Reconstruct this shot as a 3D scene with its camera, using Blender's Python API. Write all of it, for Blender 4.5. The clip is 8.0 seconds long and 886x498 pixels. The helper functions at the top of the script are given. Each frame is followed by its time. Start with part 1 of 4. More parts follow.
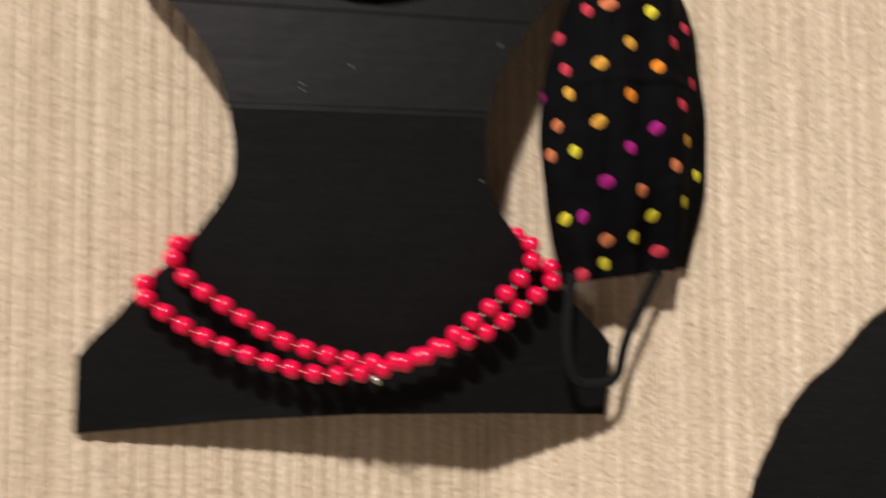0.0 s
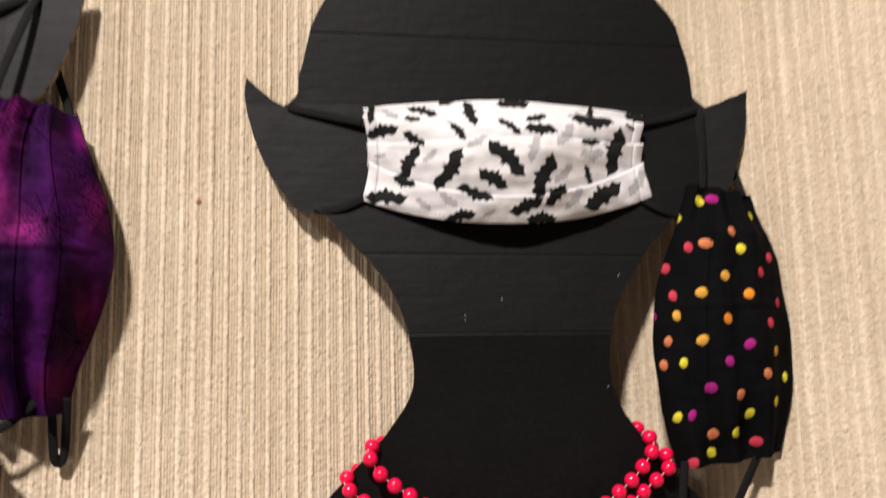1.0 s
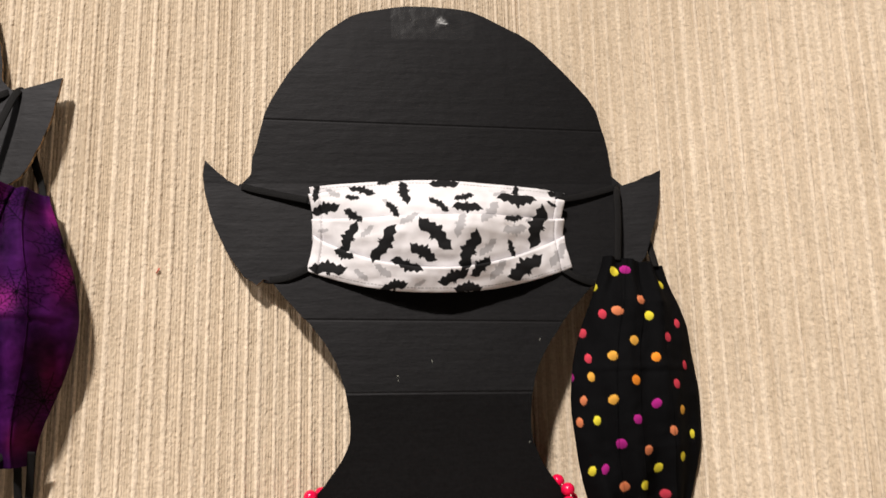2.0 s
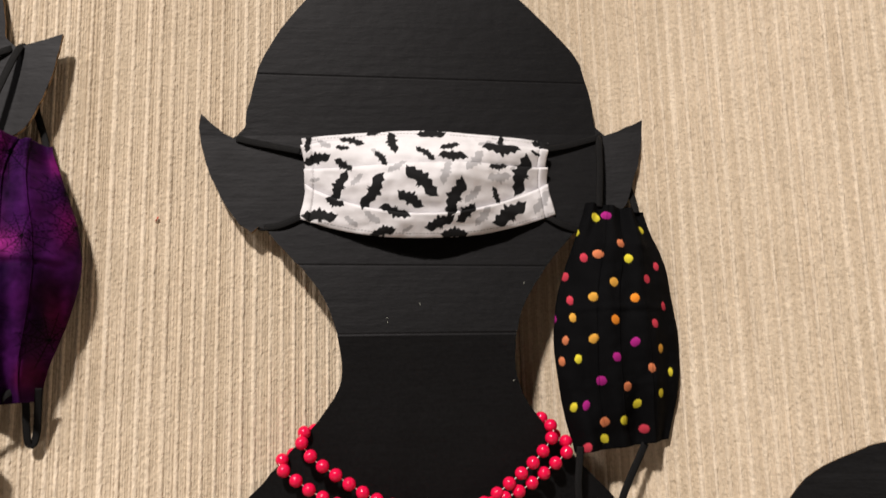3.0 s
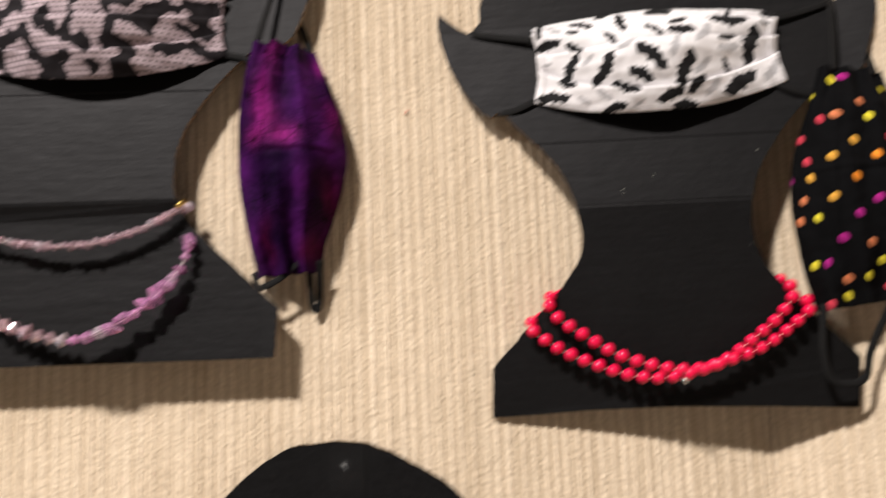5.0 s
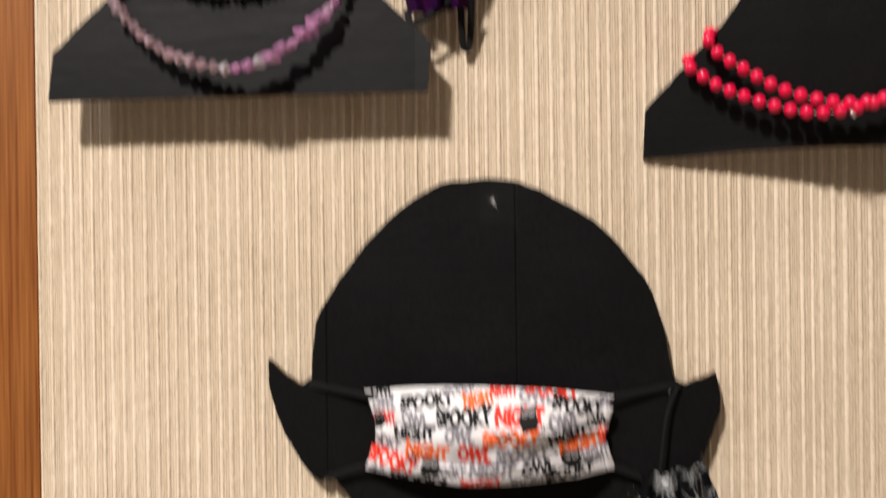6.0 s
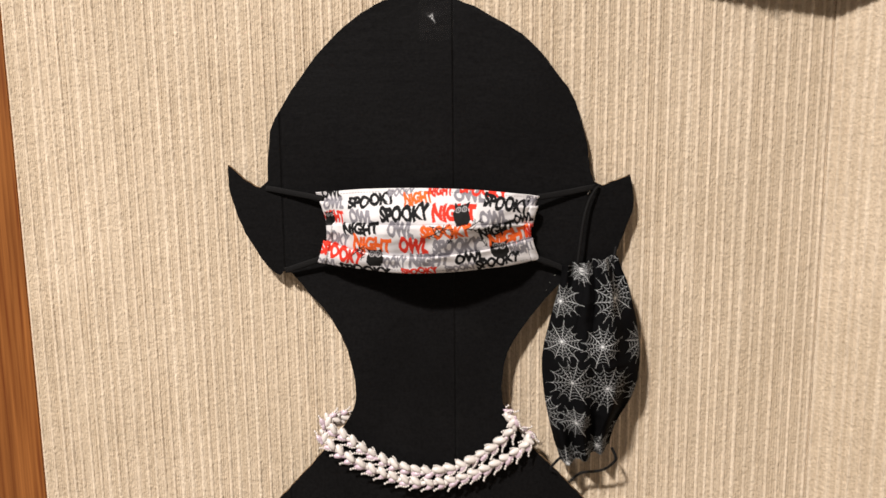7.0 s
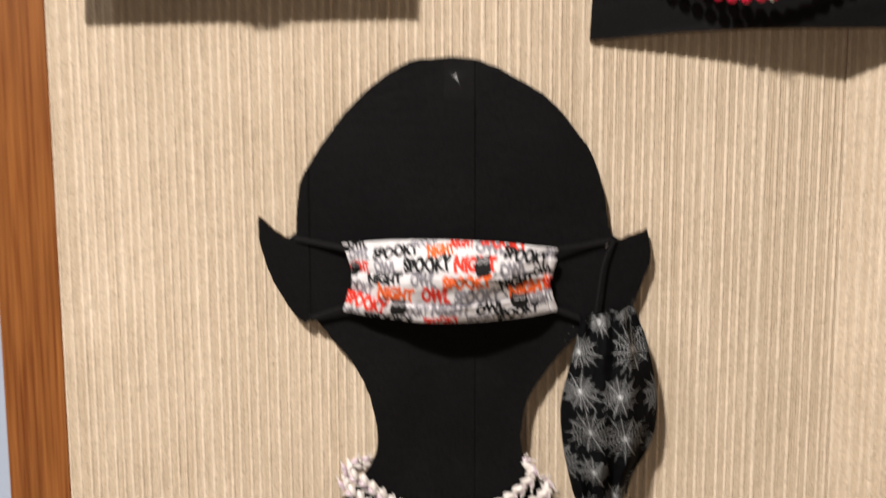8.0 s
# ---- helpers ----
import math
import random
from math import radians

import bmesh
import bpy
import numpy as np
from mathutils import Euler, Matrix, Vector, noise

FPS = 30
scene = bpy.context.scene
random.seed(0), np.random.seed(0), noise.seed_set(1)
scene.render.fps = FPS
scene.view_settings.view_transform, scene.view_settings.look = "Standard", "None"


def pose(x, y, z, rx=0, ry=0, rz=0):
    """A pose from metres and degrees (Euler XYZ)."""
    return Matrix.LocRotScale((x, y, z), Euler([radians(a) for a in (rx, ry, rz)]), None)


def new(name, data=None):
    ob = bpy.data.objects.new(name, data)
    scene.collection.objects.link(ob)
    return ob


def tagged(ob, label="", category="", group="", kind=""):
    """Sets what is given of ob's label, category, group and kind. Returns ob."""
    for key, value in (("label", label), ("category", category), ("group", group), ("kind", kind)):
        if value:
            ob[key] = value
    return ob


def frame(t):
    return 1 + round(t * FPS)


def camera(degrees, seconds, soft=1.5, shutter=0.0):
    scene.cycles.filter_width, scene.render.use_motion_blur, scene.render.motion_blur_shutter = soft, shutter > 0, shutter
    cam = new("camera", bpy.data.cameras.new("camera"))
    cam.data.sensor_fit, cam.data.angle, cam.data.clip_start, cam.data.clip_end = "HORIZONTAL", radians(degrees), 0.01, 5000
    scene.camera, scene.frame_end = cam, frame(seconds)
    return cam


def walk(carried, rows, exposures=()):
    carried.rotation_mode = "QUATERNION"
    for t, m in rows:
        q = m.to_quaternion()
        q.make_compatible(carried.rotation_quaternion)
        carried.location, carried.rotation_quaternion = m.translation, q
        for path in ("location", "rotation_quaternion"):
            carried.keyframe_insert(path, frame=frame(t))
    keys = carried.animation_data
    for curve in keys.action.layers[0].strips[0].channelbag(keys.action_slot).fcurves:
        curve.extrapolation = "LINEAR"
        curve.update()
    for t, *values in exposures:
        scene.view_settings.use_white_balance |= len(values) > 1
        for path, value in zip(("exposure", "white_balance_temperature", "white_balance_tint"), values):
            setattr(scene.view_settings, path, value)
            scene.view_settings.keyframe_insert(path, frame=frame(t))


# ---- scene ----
cam = camera(55.10, 8.0, soft=1.5, shutter=0.75)
PATH = [
    (0.0, -0.0395, -0.4360, 1.5000, -19.563, 2.826, 0.509),
    (0.2, -0.0639, -0.4507, 1.5134, -18.014, 3.211, 0.632),
    (0.5, -0.0907, -0.4831, 1.5423, -16.546, 4.903, 0.920),
    (0.7, -0.1039, -0.5080, 1.5533, -15.591, 6.637, 1.311),
    (1.0, -0.1142, -0.5336, 1.5684, -14.872, 7.872, 1.368),
    (1.5, -0.0989, -0.5788, 1.5788, -14.552, 10.235, 1.302),
    (1.7, -0.0854, -0.5885, 1.5774, -14.459, 11.221, 1.276),
    (2.8, -0.0740, -0.6182, 1.5487, -13.567, 10.233, 1.540),
    (3.0, -0.0684, -0.6205, 1.5432, -13.422, 9.941, 1.467),
    (3.5, -0.0707, -0.6269, 1.5358, -12.732, 9.529, 0.870),
    (4.0, -0.0824, -0.6320, 1.5216, -10.788, 9.385, 0.763),
    (4.2, -0.0849, -0.6346, 1.5153, -9.176, 8.971, 1.116),
    (5.3, -0.1360, -0.6508, 1.4576, 1.512, 6.219, 2.031),
    (5.5, -0.1474, -0.6524, 1.4428, 3.095, 3.803, 1.851),
    (5.7, -0.1570, -0.6505, 1.4157, 4.330, 2.361, 1.486),
    (6.0, -0.1679, -0.6425, 1.3739, 4.455, -0.242, 0.726),
    (6.2, -0.1648, -0.6426, 1.3586, 3.837, -2.656, 0.436),
    (6.5, -0.1539, -0.6632, 1.3430, 3.080, -6.258, 0.170),
    (7.0, -0.1379, -0.7095, 1.3369, 2.726, -9.622, 0.657),
    (7.5, -0.1344, -0.7223, 1.3372, 3.096, -9.559, 0.586),
    (7.8, -0.1346, -0.7225, 1.3393, 3.742, -8.419, 0.281),
    (8.0, -0.1384, -0.7309, 1.3414, 4.129, -6.294, 0.256),
]
walk(cam, [(t, pose(x, y, z, 90 + pitch, roll, yaw)) for t, x, y, z, yaw, pitch, roll in PATH],
     [(0.0, -0.20), (1.0, -0.08), (1.5, -0.04), (3.0, -0.26), (3.5, -0.28), (4.2, -0.22), (5.5, 0.10), (6.0, -0.14), (6.5, -0.10), (7.5, -0.16), (8.0, -0.13)])

# ---- light: one ceiling downlight near the wall, and an added unseen fill farther left ----
CORNER_X, TURN = 0.1411, -35.39
CEILING = 4.00


def downlight_or_fill(x, y, size, watts, colour, spread=180):
    data = bpy.data.lights.new("downlight_or_fill", "AREA")
    data.shape, data.size, data.energy, data.color = "DISK", size, watts, colour
    data.spread = radians(spread)
    ob = new("downlight_or_fill", data)
    ob.matrix_world = pose(x, y, CEILING - 0.02)
    return ob


downlight_or_fill(-1.34, -2.40, 0.32, 297, (1.0, 0.930, 0.865), 140)
# added soft fill without a known fixture; lifts shade and brightens the angled wall
downlight_or_fill(-3.20, -2.10, 0.70, 64, (1.0, 0.95, 0.91))
world = bpy.data.worlds.new("world")
scene.world = world
world.use_nodes = True
world.node_tree.nodes["Background"].inputs[0].default_value = (0.30, 0.24, 0.18, 1)
world.node_tree.nodes["Background"].inputs[1].default_value = 0.02


# ---- materials ----
def material(name, colour, rough=0.6, metal=0.0, spec=0.5):
    m = bpy.data.materials.new(name)
    m.use_nodes = True
    b = m.node_tree.nodes["Principled BSDF"]
    b.inputs["Base Color"].default_value = (*colour, 1)
    b.inputs["Roughness"].default_value, b.inputs["Metallic"].default_value = rough, metal
    b.inputs["Specular IOR Level"].default_value = spec
    return m, m.node_tree.nodes, m.node_tree.links, b


def add_noise(nodes, links, scale, detail=3.0, stretch=(1, 1, 1), source="Object"):
    co, mp, tx = nodes.new("ShaderNodeTexCoord"), nodes.new("ShaderNodeMapping"), nodes.new("ShaderNodeTexNoise")
    mp.inputs["Scale"].default_value = stretch
    tx.inputs["Scale"].default_value, tx.inputs["Detail"].default_value = scale, detail
    links.new(co.outputs[source], mp.inputs["Vector"])
    links.new(mp.outputs["Vector"], tx.inputs["Vector"])
    return tx.outputs["Fac"]


def ramp(nodes, links, fac, stops):
    r = nodes.new("ShaderNodeValToRGB")
    while len(r.color_ramp.elements) < len(stops):
        r.color_ramp.elements.new(0.5)
    for e, (at, c) in zip(r.color_ramp.elements, stops):
        e.position, e.color = at, (*c, 1)
    links.new(fac, r.inputs["Fac"])
    return r.outputs["Color"]


def mixed(nodes, links, kind, fac, a, b):
    n = nodes.new("ShaderNodeMix")
    n.data_type, n.blend_type = "RGBA", kind
    n.inputs["Factor"].default_value = fac
    links.new(a, n.inputs["A"])
    links.new(b, n.inputs["B"])
    return n.outputs["Result"]


def bumped(nodes, links, bsdf, heights):
    """Chain bump nodes: (height socket, distance, strength)."""
    last = None
    for socket, distance, strength in heights:
        n = nodes.new("ShaderNodeBump")
        n.inputs["Distance"].default_value, n.inputs["Strength"].default_value = distance, strength
        links.new(socket, n.inputs["Height"])
        if last:
            links.new(last, n.inputs["Normal"])
        last = n.outputs["Normal"]
    links.new(last, bsdf.inputs["Normal"])


def wall_cloth_material():
    """Woven wall cloth; the tone of each rib's yarn is stored with the cloth."""
    m, n, l, b = material("ribbed_wall_cloth", (0.6, 0.47, 0.32), 0.9, spec=0.12)
    yarn = n.new("ShaderNodeAttribute")
    yarn.attribute_name = "yarn"
    slub = ramp(n, l, add_noise(n, l, 1.0, 4.0, (430, 430, 400)), [(0.30, (0.77, 0.75, 0.71)), (0.46, (1, 1, 1)), (0.70, (1.16, 1.16, 1.15))])
    streak = ramp(n, l, add_noise(n, l, 1.0, 2.0, (600, 1, 26)), [(0.30, (0.90, 0.89, 0.87)), (0.55, (1, 1, 1)), (0.8, (1.04, 1.04, 1.03))])
    patch = ramp(n, l, add_noise(n, l, 7.0, 4.0), [(0.3, (0.92, 0.91, 0.89)), (0.7, (1.03, 1.03, 1.03))])
    c = mixed(n, l, "MULTIPLY", 0.78, yarn.outputs["Color"], slub)
    l.new(mixed(n, l, "MULTIPLY", 1.0, mixed(n, l, "MULTIPLY", 1.0, c, streak), patch), b.inputs["Base Color"])
    bumped(n, l, b, [(add_noise(n, l, 1.0, 2.0, (600, 1, 30)), 0.0005, 0.5), (add_noise(n, l, 1.0, 4.0, (480, 480, 330)), 0.0014, 0.95), (add_noise(n, l, 1.0, 3.0, (90, 90, 70)), 0.0021, 0.55)])
    return m


def board_material(name, flutes, low, high, spec, tint=(1.0, 1.0, 1.08)):
    """Black-painted corrugated board; flutes: mapping scale across the corrugation."""
    m, n, l, b = material(name, (low, low, low), 0.5, spec=spec)
    tone = ramp(n, l, add_noise(n, l, 14.0, 5.0), [(0.3, tuple(low * k for k in tint)), (0.7, tuple(high * k for k in tint))])
    b.inputs["Specular Tint"].default_value = (0.97, 0.95, 1.0, 1)
    speck = ramp(n, l, add_noise(n, l, 1.0, 5.0, (420, 420, 420)), [(0.32, (0.62, 0.60, 0.58)), (0.5, (1, 1, 1)), (0.70, (1.35, 1.32, 1.28))])
    l.new(mixed(n, l, "MULTIPLY", 1.0, tone, speck), b.inputs["Base Color"])
    rough = n.new("ShaderNodeMapRange")
    rough.inputs["To Min"].default_value, rough.inputs["To Max"].default_value = 0.50, 0.60
    l.new(add_noise(n, l, 30.0, 5.0), rough.inputs["Value"])
    l.new(rough.outputs["Result"], b.inputs["Roughness"])
    bumped(n, l, b, [(add_noise(n, l, 1.0, 1.0, flutes), 0.0008, 0.09), (add_noise(n, l, 90.0, 4.0), 0.0010, 0.24), (add_noise(n, l, 1.0, 3.0, (45, 190, 45)), 0.0012, 0.20), (add_noise(n, l, 1.0, 3.0, (260, 700, 260)), 0.0004, 0.16)])
    return m


def kraft_material():
    m, n, l, b = material("kraft_board_edge", (0.13, 0.085, 0.05), 0.9, spec=0.1)
    c = ramp(n, l, add_noise(n, l, 260.0, 4.0), [(0.36, (0.03, 0.024, 0.018)), (0.50, (0.20, 0.13, 0.072)), (0.66, (0.34, 0.23, 0.135))])
    l.new(c, b.inputs["Base Color"])
    return m


def print_material(name, rough, spec=0.2):
    """Cotton whose print is stored with the cloth."""
    m, n, l, b = material(name, (0.8, 0.8, 0.8), rough, spec=spec)
    a = n.new("ShaderNodeAttribute")
    a.attribute_name = "print"
    mottled = ramp(n, l, add_noise(n, l, 90.0, 4.0), [(0.3, (0.93, 0.93, 0.93)), (0.7, (1.04, 1.04, 1.04))])
    l.new(mixed(n, l, "MULTIPLY", 1.0, a.outputs["Color"], mottled), b.inputs["Base Color"])
    bumped(n, l, b, [(add_noise(n, l, 90.0, 2.0), 0.0015, 0.35), (add_noise(n, l, 1500.0, 1.0), 0.00025, 0.5)])
    return m


def wood_material():
    m, n, l, b = material("varnished_oak", (0.35, 0.14, 0.04), 0.45, spec=0.3)
    grain = ramp(n, l, add_noise(n, l, 1.0, 5.0, (420, 420, 9)), [(0.28, (0.135, 0.034, 0.006)), (0.48, (0.212, 0.072, 0.016)), (0.74, (0.302, 0.110, 0.027))])
    broad = ramp(n, l, add_noise(n, l, 1.0, 4.0, (34, 34, 4)), [(0.28, (0.80, 0.77, 0.72)), (0.5, (1, 1, 1)), (0.72, (1.14, 1.14, 1.12))])
    l.new(mixed(n, l, "MULTIPLY", 1.0, grain, broad), b.inputs["Base Color"])
    bumped(n, l, b, [(add_noise(n, l, 1.0, 5.0, (220, 220, 6)), 0.0004, 0.3)])
    return m


def plaster_material(name, colour):
    m, n, l, b = material(name, colour, 0.85, spec=0.2)
    c = ramp(n, l, add_noise(n, l, 6.0, 5.0), [(0.3, tuple(0.92 * k for k in colour)), (0.7, colour)])
    l.new(c, b.inputs["Base Color"])
    bumped(n, l, b, [(add_noise(n, l, 160.0, 4.0), 0.001, 0.25)])
    return m


def crystal_material(name, colour):
    m, n, l, b = material(name, colour, 0.03, spec=1.0)
    b.inputs["Transmission Weight"].default_value = 0.76
    b.inputs["Coat Weight"].default_value = 1.0
    b.inputs["IOR"].default_value = 1.5
    info = n.new("ShaderNodeObjectInfo")
    l.new(ramp(n, l, info.outputs["Random"], [(0.0, tuple(0.75 * k for k in colour)), (0.6, colour), (1.0, (0.95, 0.86, 0.93))]), b.inputs["Base Color"])
    return m


def elastic_material():
    """Flat braided elastic: fine ribs along and across it."""
    m, n, l, b = material("black_elastic", (0.010, 0.0098, 0.0102), 0.75, spec=0.12)
    c = ramp(n, l, add_noise(n, l, 1400.0, 2.0), [(0.3, (0.0045, 0.0045, 0.0047)), (0.7, (0.0105, 0.0100, 0.0105))])
    l.new(c, b.inputs["Base Color"])
    bumped(n, l, b, [(add_noise(n, l, 1500.0, 2.0), 0.0004, 0.6)])
    return m


def tape_material():
    """Clear parcel tape: mostly see-through, with its own gloss."""
    m = bpy.data.materials.new("clear_tape")
    m.use_nodes = True
    n, l = m.node_tree.nodes, m.node_tree.links
    n.remove(n["Principled BSDF"])
    glass, gloss, mix = n.new("ShaderNodeBsdfTransparent"), n.new("ShaderNodeBsdfGlossy"), n.new("ShaderNodeMixShader")
    gloss.inputs["Roughness"].default_value = 0.30
    mix.inputs["Fac"].default_value = 0.014
    bump = n.new("ShaderNodeBump")
    bump.inputs["Distance"].default_value, bump.inputs["Strength"].default_value = 0.001, 0.6
    l.new(add_noise(n, l, 120.0, 3.0), bump.inputs["Height"])
    l.new(bump.outputs["Normal"], gloss.inputs["Normal"])
    l.new(glass.outputs["BSDF"], mix.inputs[1])
    l.new(gloss.outputs["BSDF"], mix.inputs[2])
    l.new(mix.outputs["Shader"], n["Material Output"].inputs["Surface"])
    return m


WALL_CLOTH = wall_cloth_material()
BOARD_LEVEL = board_material("black_board_level_flutes", (3, 280, 1), 0.0026, 0.0040, 0.162)
BOARD_UPRIGHT = board_material("black_board_upright_flutes", (280, 3, 1), 0.0034, 0.0052, 0.09, (1.0, 1.0, 1.06))
KRAFT = kraft_material()
COTTON = print_material("printed_cotton", 0.85)
DARK_COTTON = print_material("printed_black_cotton", 0.85, 0.03)
SATIN = print_material("printed_satin_cotton", 0.7, 0.03)
WOOD = wood_material()
PLASTER = plaster_material("room_plaster", (0.16, 0.145, 0.13))
CEILING_PAINT = plaster_material("ceiling_paint", (0.30, 0.285, 0.27))
BLUE_PAINT = plaster_material("blue_grey_paint", (0.36, 0.42, 0.52))
CARPET = plaster_material("carpet", (0.17, 0.145, 0.12))
ELASTIC = elastic_material()
RED_BEAD = material("coral_red_bead", (0.74, 0.004, 0.058), 0.16, spec=0.5)[0]
THREAD = material("white_thread", (0.7, 0.66, 0.62), 0.6)[0]
LILAC_CRYSTAL = crystal_material("lilac_crystal", (1.0, 0.50, 0.88))
PINK_CRYSTAL = crystal_material("rose_crystal", (1.0, 0.72, 0.82))
PEARL = material("white_pearl_bead", (0.68, 0.63, 0.60), 0.25, spec=0.6)[0]
PEARL_LILAC = material("lilac_pearl_bead", (0.58, 0.46, 0.53), 0.25, spec=0.6)[0]
GOLD = material("gilt_metal", (0.75, 0.52, 0.16), 0.25, 1.0)[0]
SILVER = material("silver_metal", (0.75, 0.75, 0.75), 0.2, 1.0)[0]
TAPE = tape_material()
LINT = material("pale_lint", (0.30, 0.31, 0.27), 0.9)[0]
RED_LINT = material("red_lint", (0.50, 0.09, 0.06), 0.9)[0]


# ---- mesh helpers ----
def part(name, bm, mat, parent=None, label="", smooth=False):
    me = bpy.data.meshes.new(name)
    bm.normal_update()
    bm.to_mesh(me)
    bm.free()
    for k in mat if isinstance(mat, tuple) else (mat,):
        me.materials.append(k)
    if smooth:
        me.polygons.foreach_set("use_smooth", [True] * len(me.polygons))
    ob = new(name, me)
    ob.parent = parent
    return tagged(ob, label)


def box(bm, lo, hi, bevel=0.0):
    lo, hi = Vector(lo), Vector(hi)
    got = bmesh.ops.create_cube(bm, size=1.0, matrix=Matrix.LocRotScale((lo + hi) / 2, None, hi - lo))
    if bevel:
        edges = {e for v in got["verts"] for e in v.link_edges}
        bmesh.ops.bevel(bm, geom=list(edges), offset=bevel, segments=2, affect="EDGES")
    return bm


def spline(points, count):
    """Evenly spaced points on a Catmull-Rom curve through the given ones, as an array."""
    p = np.array(points, float)
    p = np.vstack([2 * p[0] - p[1], p, 2 * p[-1] - p[-2]])
    out = []
    for i in range(1, len(p) - 2):
        for s in np.linspace(0, 1, 24, endpoint=False):
            a, b, c, d = p[i - 1 : i + 3]
            out.append(0.5 * (2 * b + (c - a) * s + (2 * a - 5 * b + 4 * c - d) * s * s + (3 * b - a - 3 * c + d) * s**3))
    out = np.array(out + [p[-2]])
    run = np.concatenate([[0], np.cumsum(np.linalg.norm(np.diff(out, axis=0), axis=1))])
    at = np.linspace(0, run[-1], count)
    return np.stack([np.interp(at, run, out[:, k]) for k in range(3)], 1)


def ribbon(points, wide, thick, count=60, sides=8, twist=0.0):
    """A soft band of oval section along a curve; metres. Its broad side faces the viewer (local z)."""
    bm, path = bmesh.new(), spline(points, count)
    rings = []
    for i, c in enumerate(path):
        t = Vector(path[min(i + 1, count - 1)] - path[max(i - 1, 0)]).normalized()
        out = Vector((math.sin(twist), 0, math.cos(twist)))
        if abs(t.dot(out)) > 0.9:
            out = Vector((1, 0, 0))
        side = t.cross(out).normalized()
        out = side.cross(t)
        rings.append([bm.verts.new(Vector(c) + side * wide / 2 * math.cos(a) + out * thick / 2 * math.sin(a)) for a in (2 * math.pi * k / sides for k in range(sides))])
    for r0, r1 in zip(rings, rings[1:]):
        for k in range(sides):
            bm.faces.new((r0[k], r0[(k + 1) % sides], r1[(k + 1) % sides], r1[k]))
    bm.faces.new(list(reversed(rings[0])))
    bm.faces.new(rings[-1])
    bmesh.ops.recalc_face_normals(bm, faces=bm.faces)
    return bm


# ---- the corner: two cloth-covered walls ----
def ribbed_wall(name, length, m, label, seed, tuck, fine=0.7):
    """Cloth with upright ribs as relief, on a board 60 mm thick. Local x along the wall, y into it, z up; tuck: where its edge is
    pressed into the corner."""
    rng = np.random.default_rng(seed)
    xs = np.concatenate([np.arange(0, min(length, fine), 0.00034), np.arange(fine, length, 0.004), [length]])
    relief, tone = np.zeros_like(xs), np.ones((len(xs), 3))
    x, left = 0.0, 0.0
    while x < length:
        broad = left <= 0
        w = rng.uniform(0.0028, 0.0043) if broad else rng.uniform(0.0013, 0.0024)
        h = rng.uniform(0.0012, 0.0017) if broad else rng.uniform(0.0003, 0.0007)
        left = rng.uniform(0.0020, 0.0060) if broad else left - w
        inside = (xs >= x) & (xs < x + w)
        relief[inside] = h * np.sin(math.pi * (xs[inside] - x) / w) ** 0.7
        warm = rng.uniform(0.05, 0.5) if not broad else rng.uniform(0.75, 1.3)
        tone[inside] = np.array((0.55, 0.445, 0.33)) * (1 - warm) + np.array((0.69, 0.58, 0.455)) * warm
        x += w
    zs = np.concatenate([[0.0, 0.7], np.arange(0.80, 2.20, 0.02), [2.4, CEILING]])
    jitter = np.sin(zs[:, None] * 37 + xs[None] * 900) * np.sin(zs[:, None] * 83 + xs[None] * 410) * 0.00013
    worn = 0.85 + 0.30 * np.sin(zs[:, None] * 31 + xs[None] * 57 + seed) * np.sin(zs[:, None] * 19 - xs[None] * 83) + 0.18 * np.sin(zs[:, None] * 60 + xs[None] * 300)
    y = -(relief[None] * worn + jitter) + 0.0005 * np.exp(-(((xs[None] - tuck) / 0.0020) ** 2))
    X, Z = np.meshgrid(xs, zs)
    front = np.stack([X, y, Z], -1).reshape(-1, 3)
    nx, nz = len(xs), len(zs)
    idx = np.arange(nx * nz).reshape(nz, nx)
    quads = np.stack([idx[:-1, :-1], idx[:-1, 1:], idx[1:, 1:], idx[1:, :-1]], -1).reshape(-1, 4)
    me = bpy.data.meshes.new(name)
    me.from_pydata(front.tolist(), [], quads.tolist())
    me.polygons.foreach_set("use_smooth", [True] * len(me.polygons))
    layer = me.color_attributes.new("yarn", "FLOAT_COLOR", "POINT")
    layer.data.foreach_set("color", np.tile(np.concatenate([tone, np.ones((nx, 1))], 1), (nz, 1)).ravel())
    me.materials.append(WALL_CLOTH)
    ob = new(name, me)
    ob.matrix_world = m
    tagged(ob, label, "wall", kind="structure")
    bm = box(bmesh.new(), (0, 0.0010, 0), (length, 0.06, CEILING))
    part("wall_board", bm, PLASTER, ob)
    return ob


LEFT_EDGE = -0.538
ribbed_wall("wall_north", CORNER_X - LEFT_EDGE, pose(LEFT_EDGE, 0, 0), "beige ribbed cloth wall covering with upright slubbed ribs", 3, CORNER_X - LEFT_EDGE)
ribbed_wall("wall_east", 1.5, pose(CORNER_X, 0, 0, 0, 0, TURN), "beige ribbed cloth wall meeting its neighbour at an open angle", 8, 0.0, 0.5)

# the rest of the room
EAST_END = Vector((CORNER_X + 1.5 * math.cos(radians(TURN)), 1.5 * math.sin(radians(TURN))))
FAR_Y, FAR_X = -7.0, -4.6


def slab(name, lo, hi, mat, label, category):
    return tagged(part(name, box(bmesh.new(), lo, hi), mat), label, category, kind="structure")


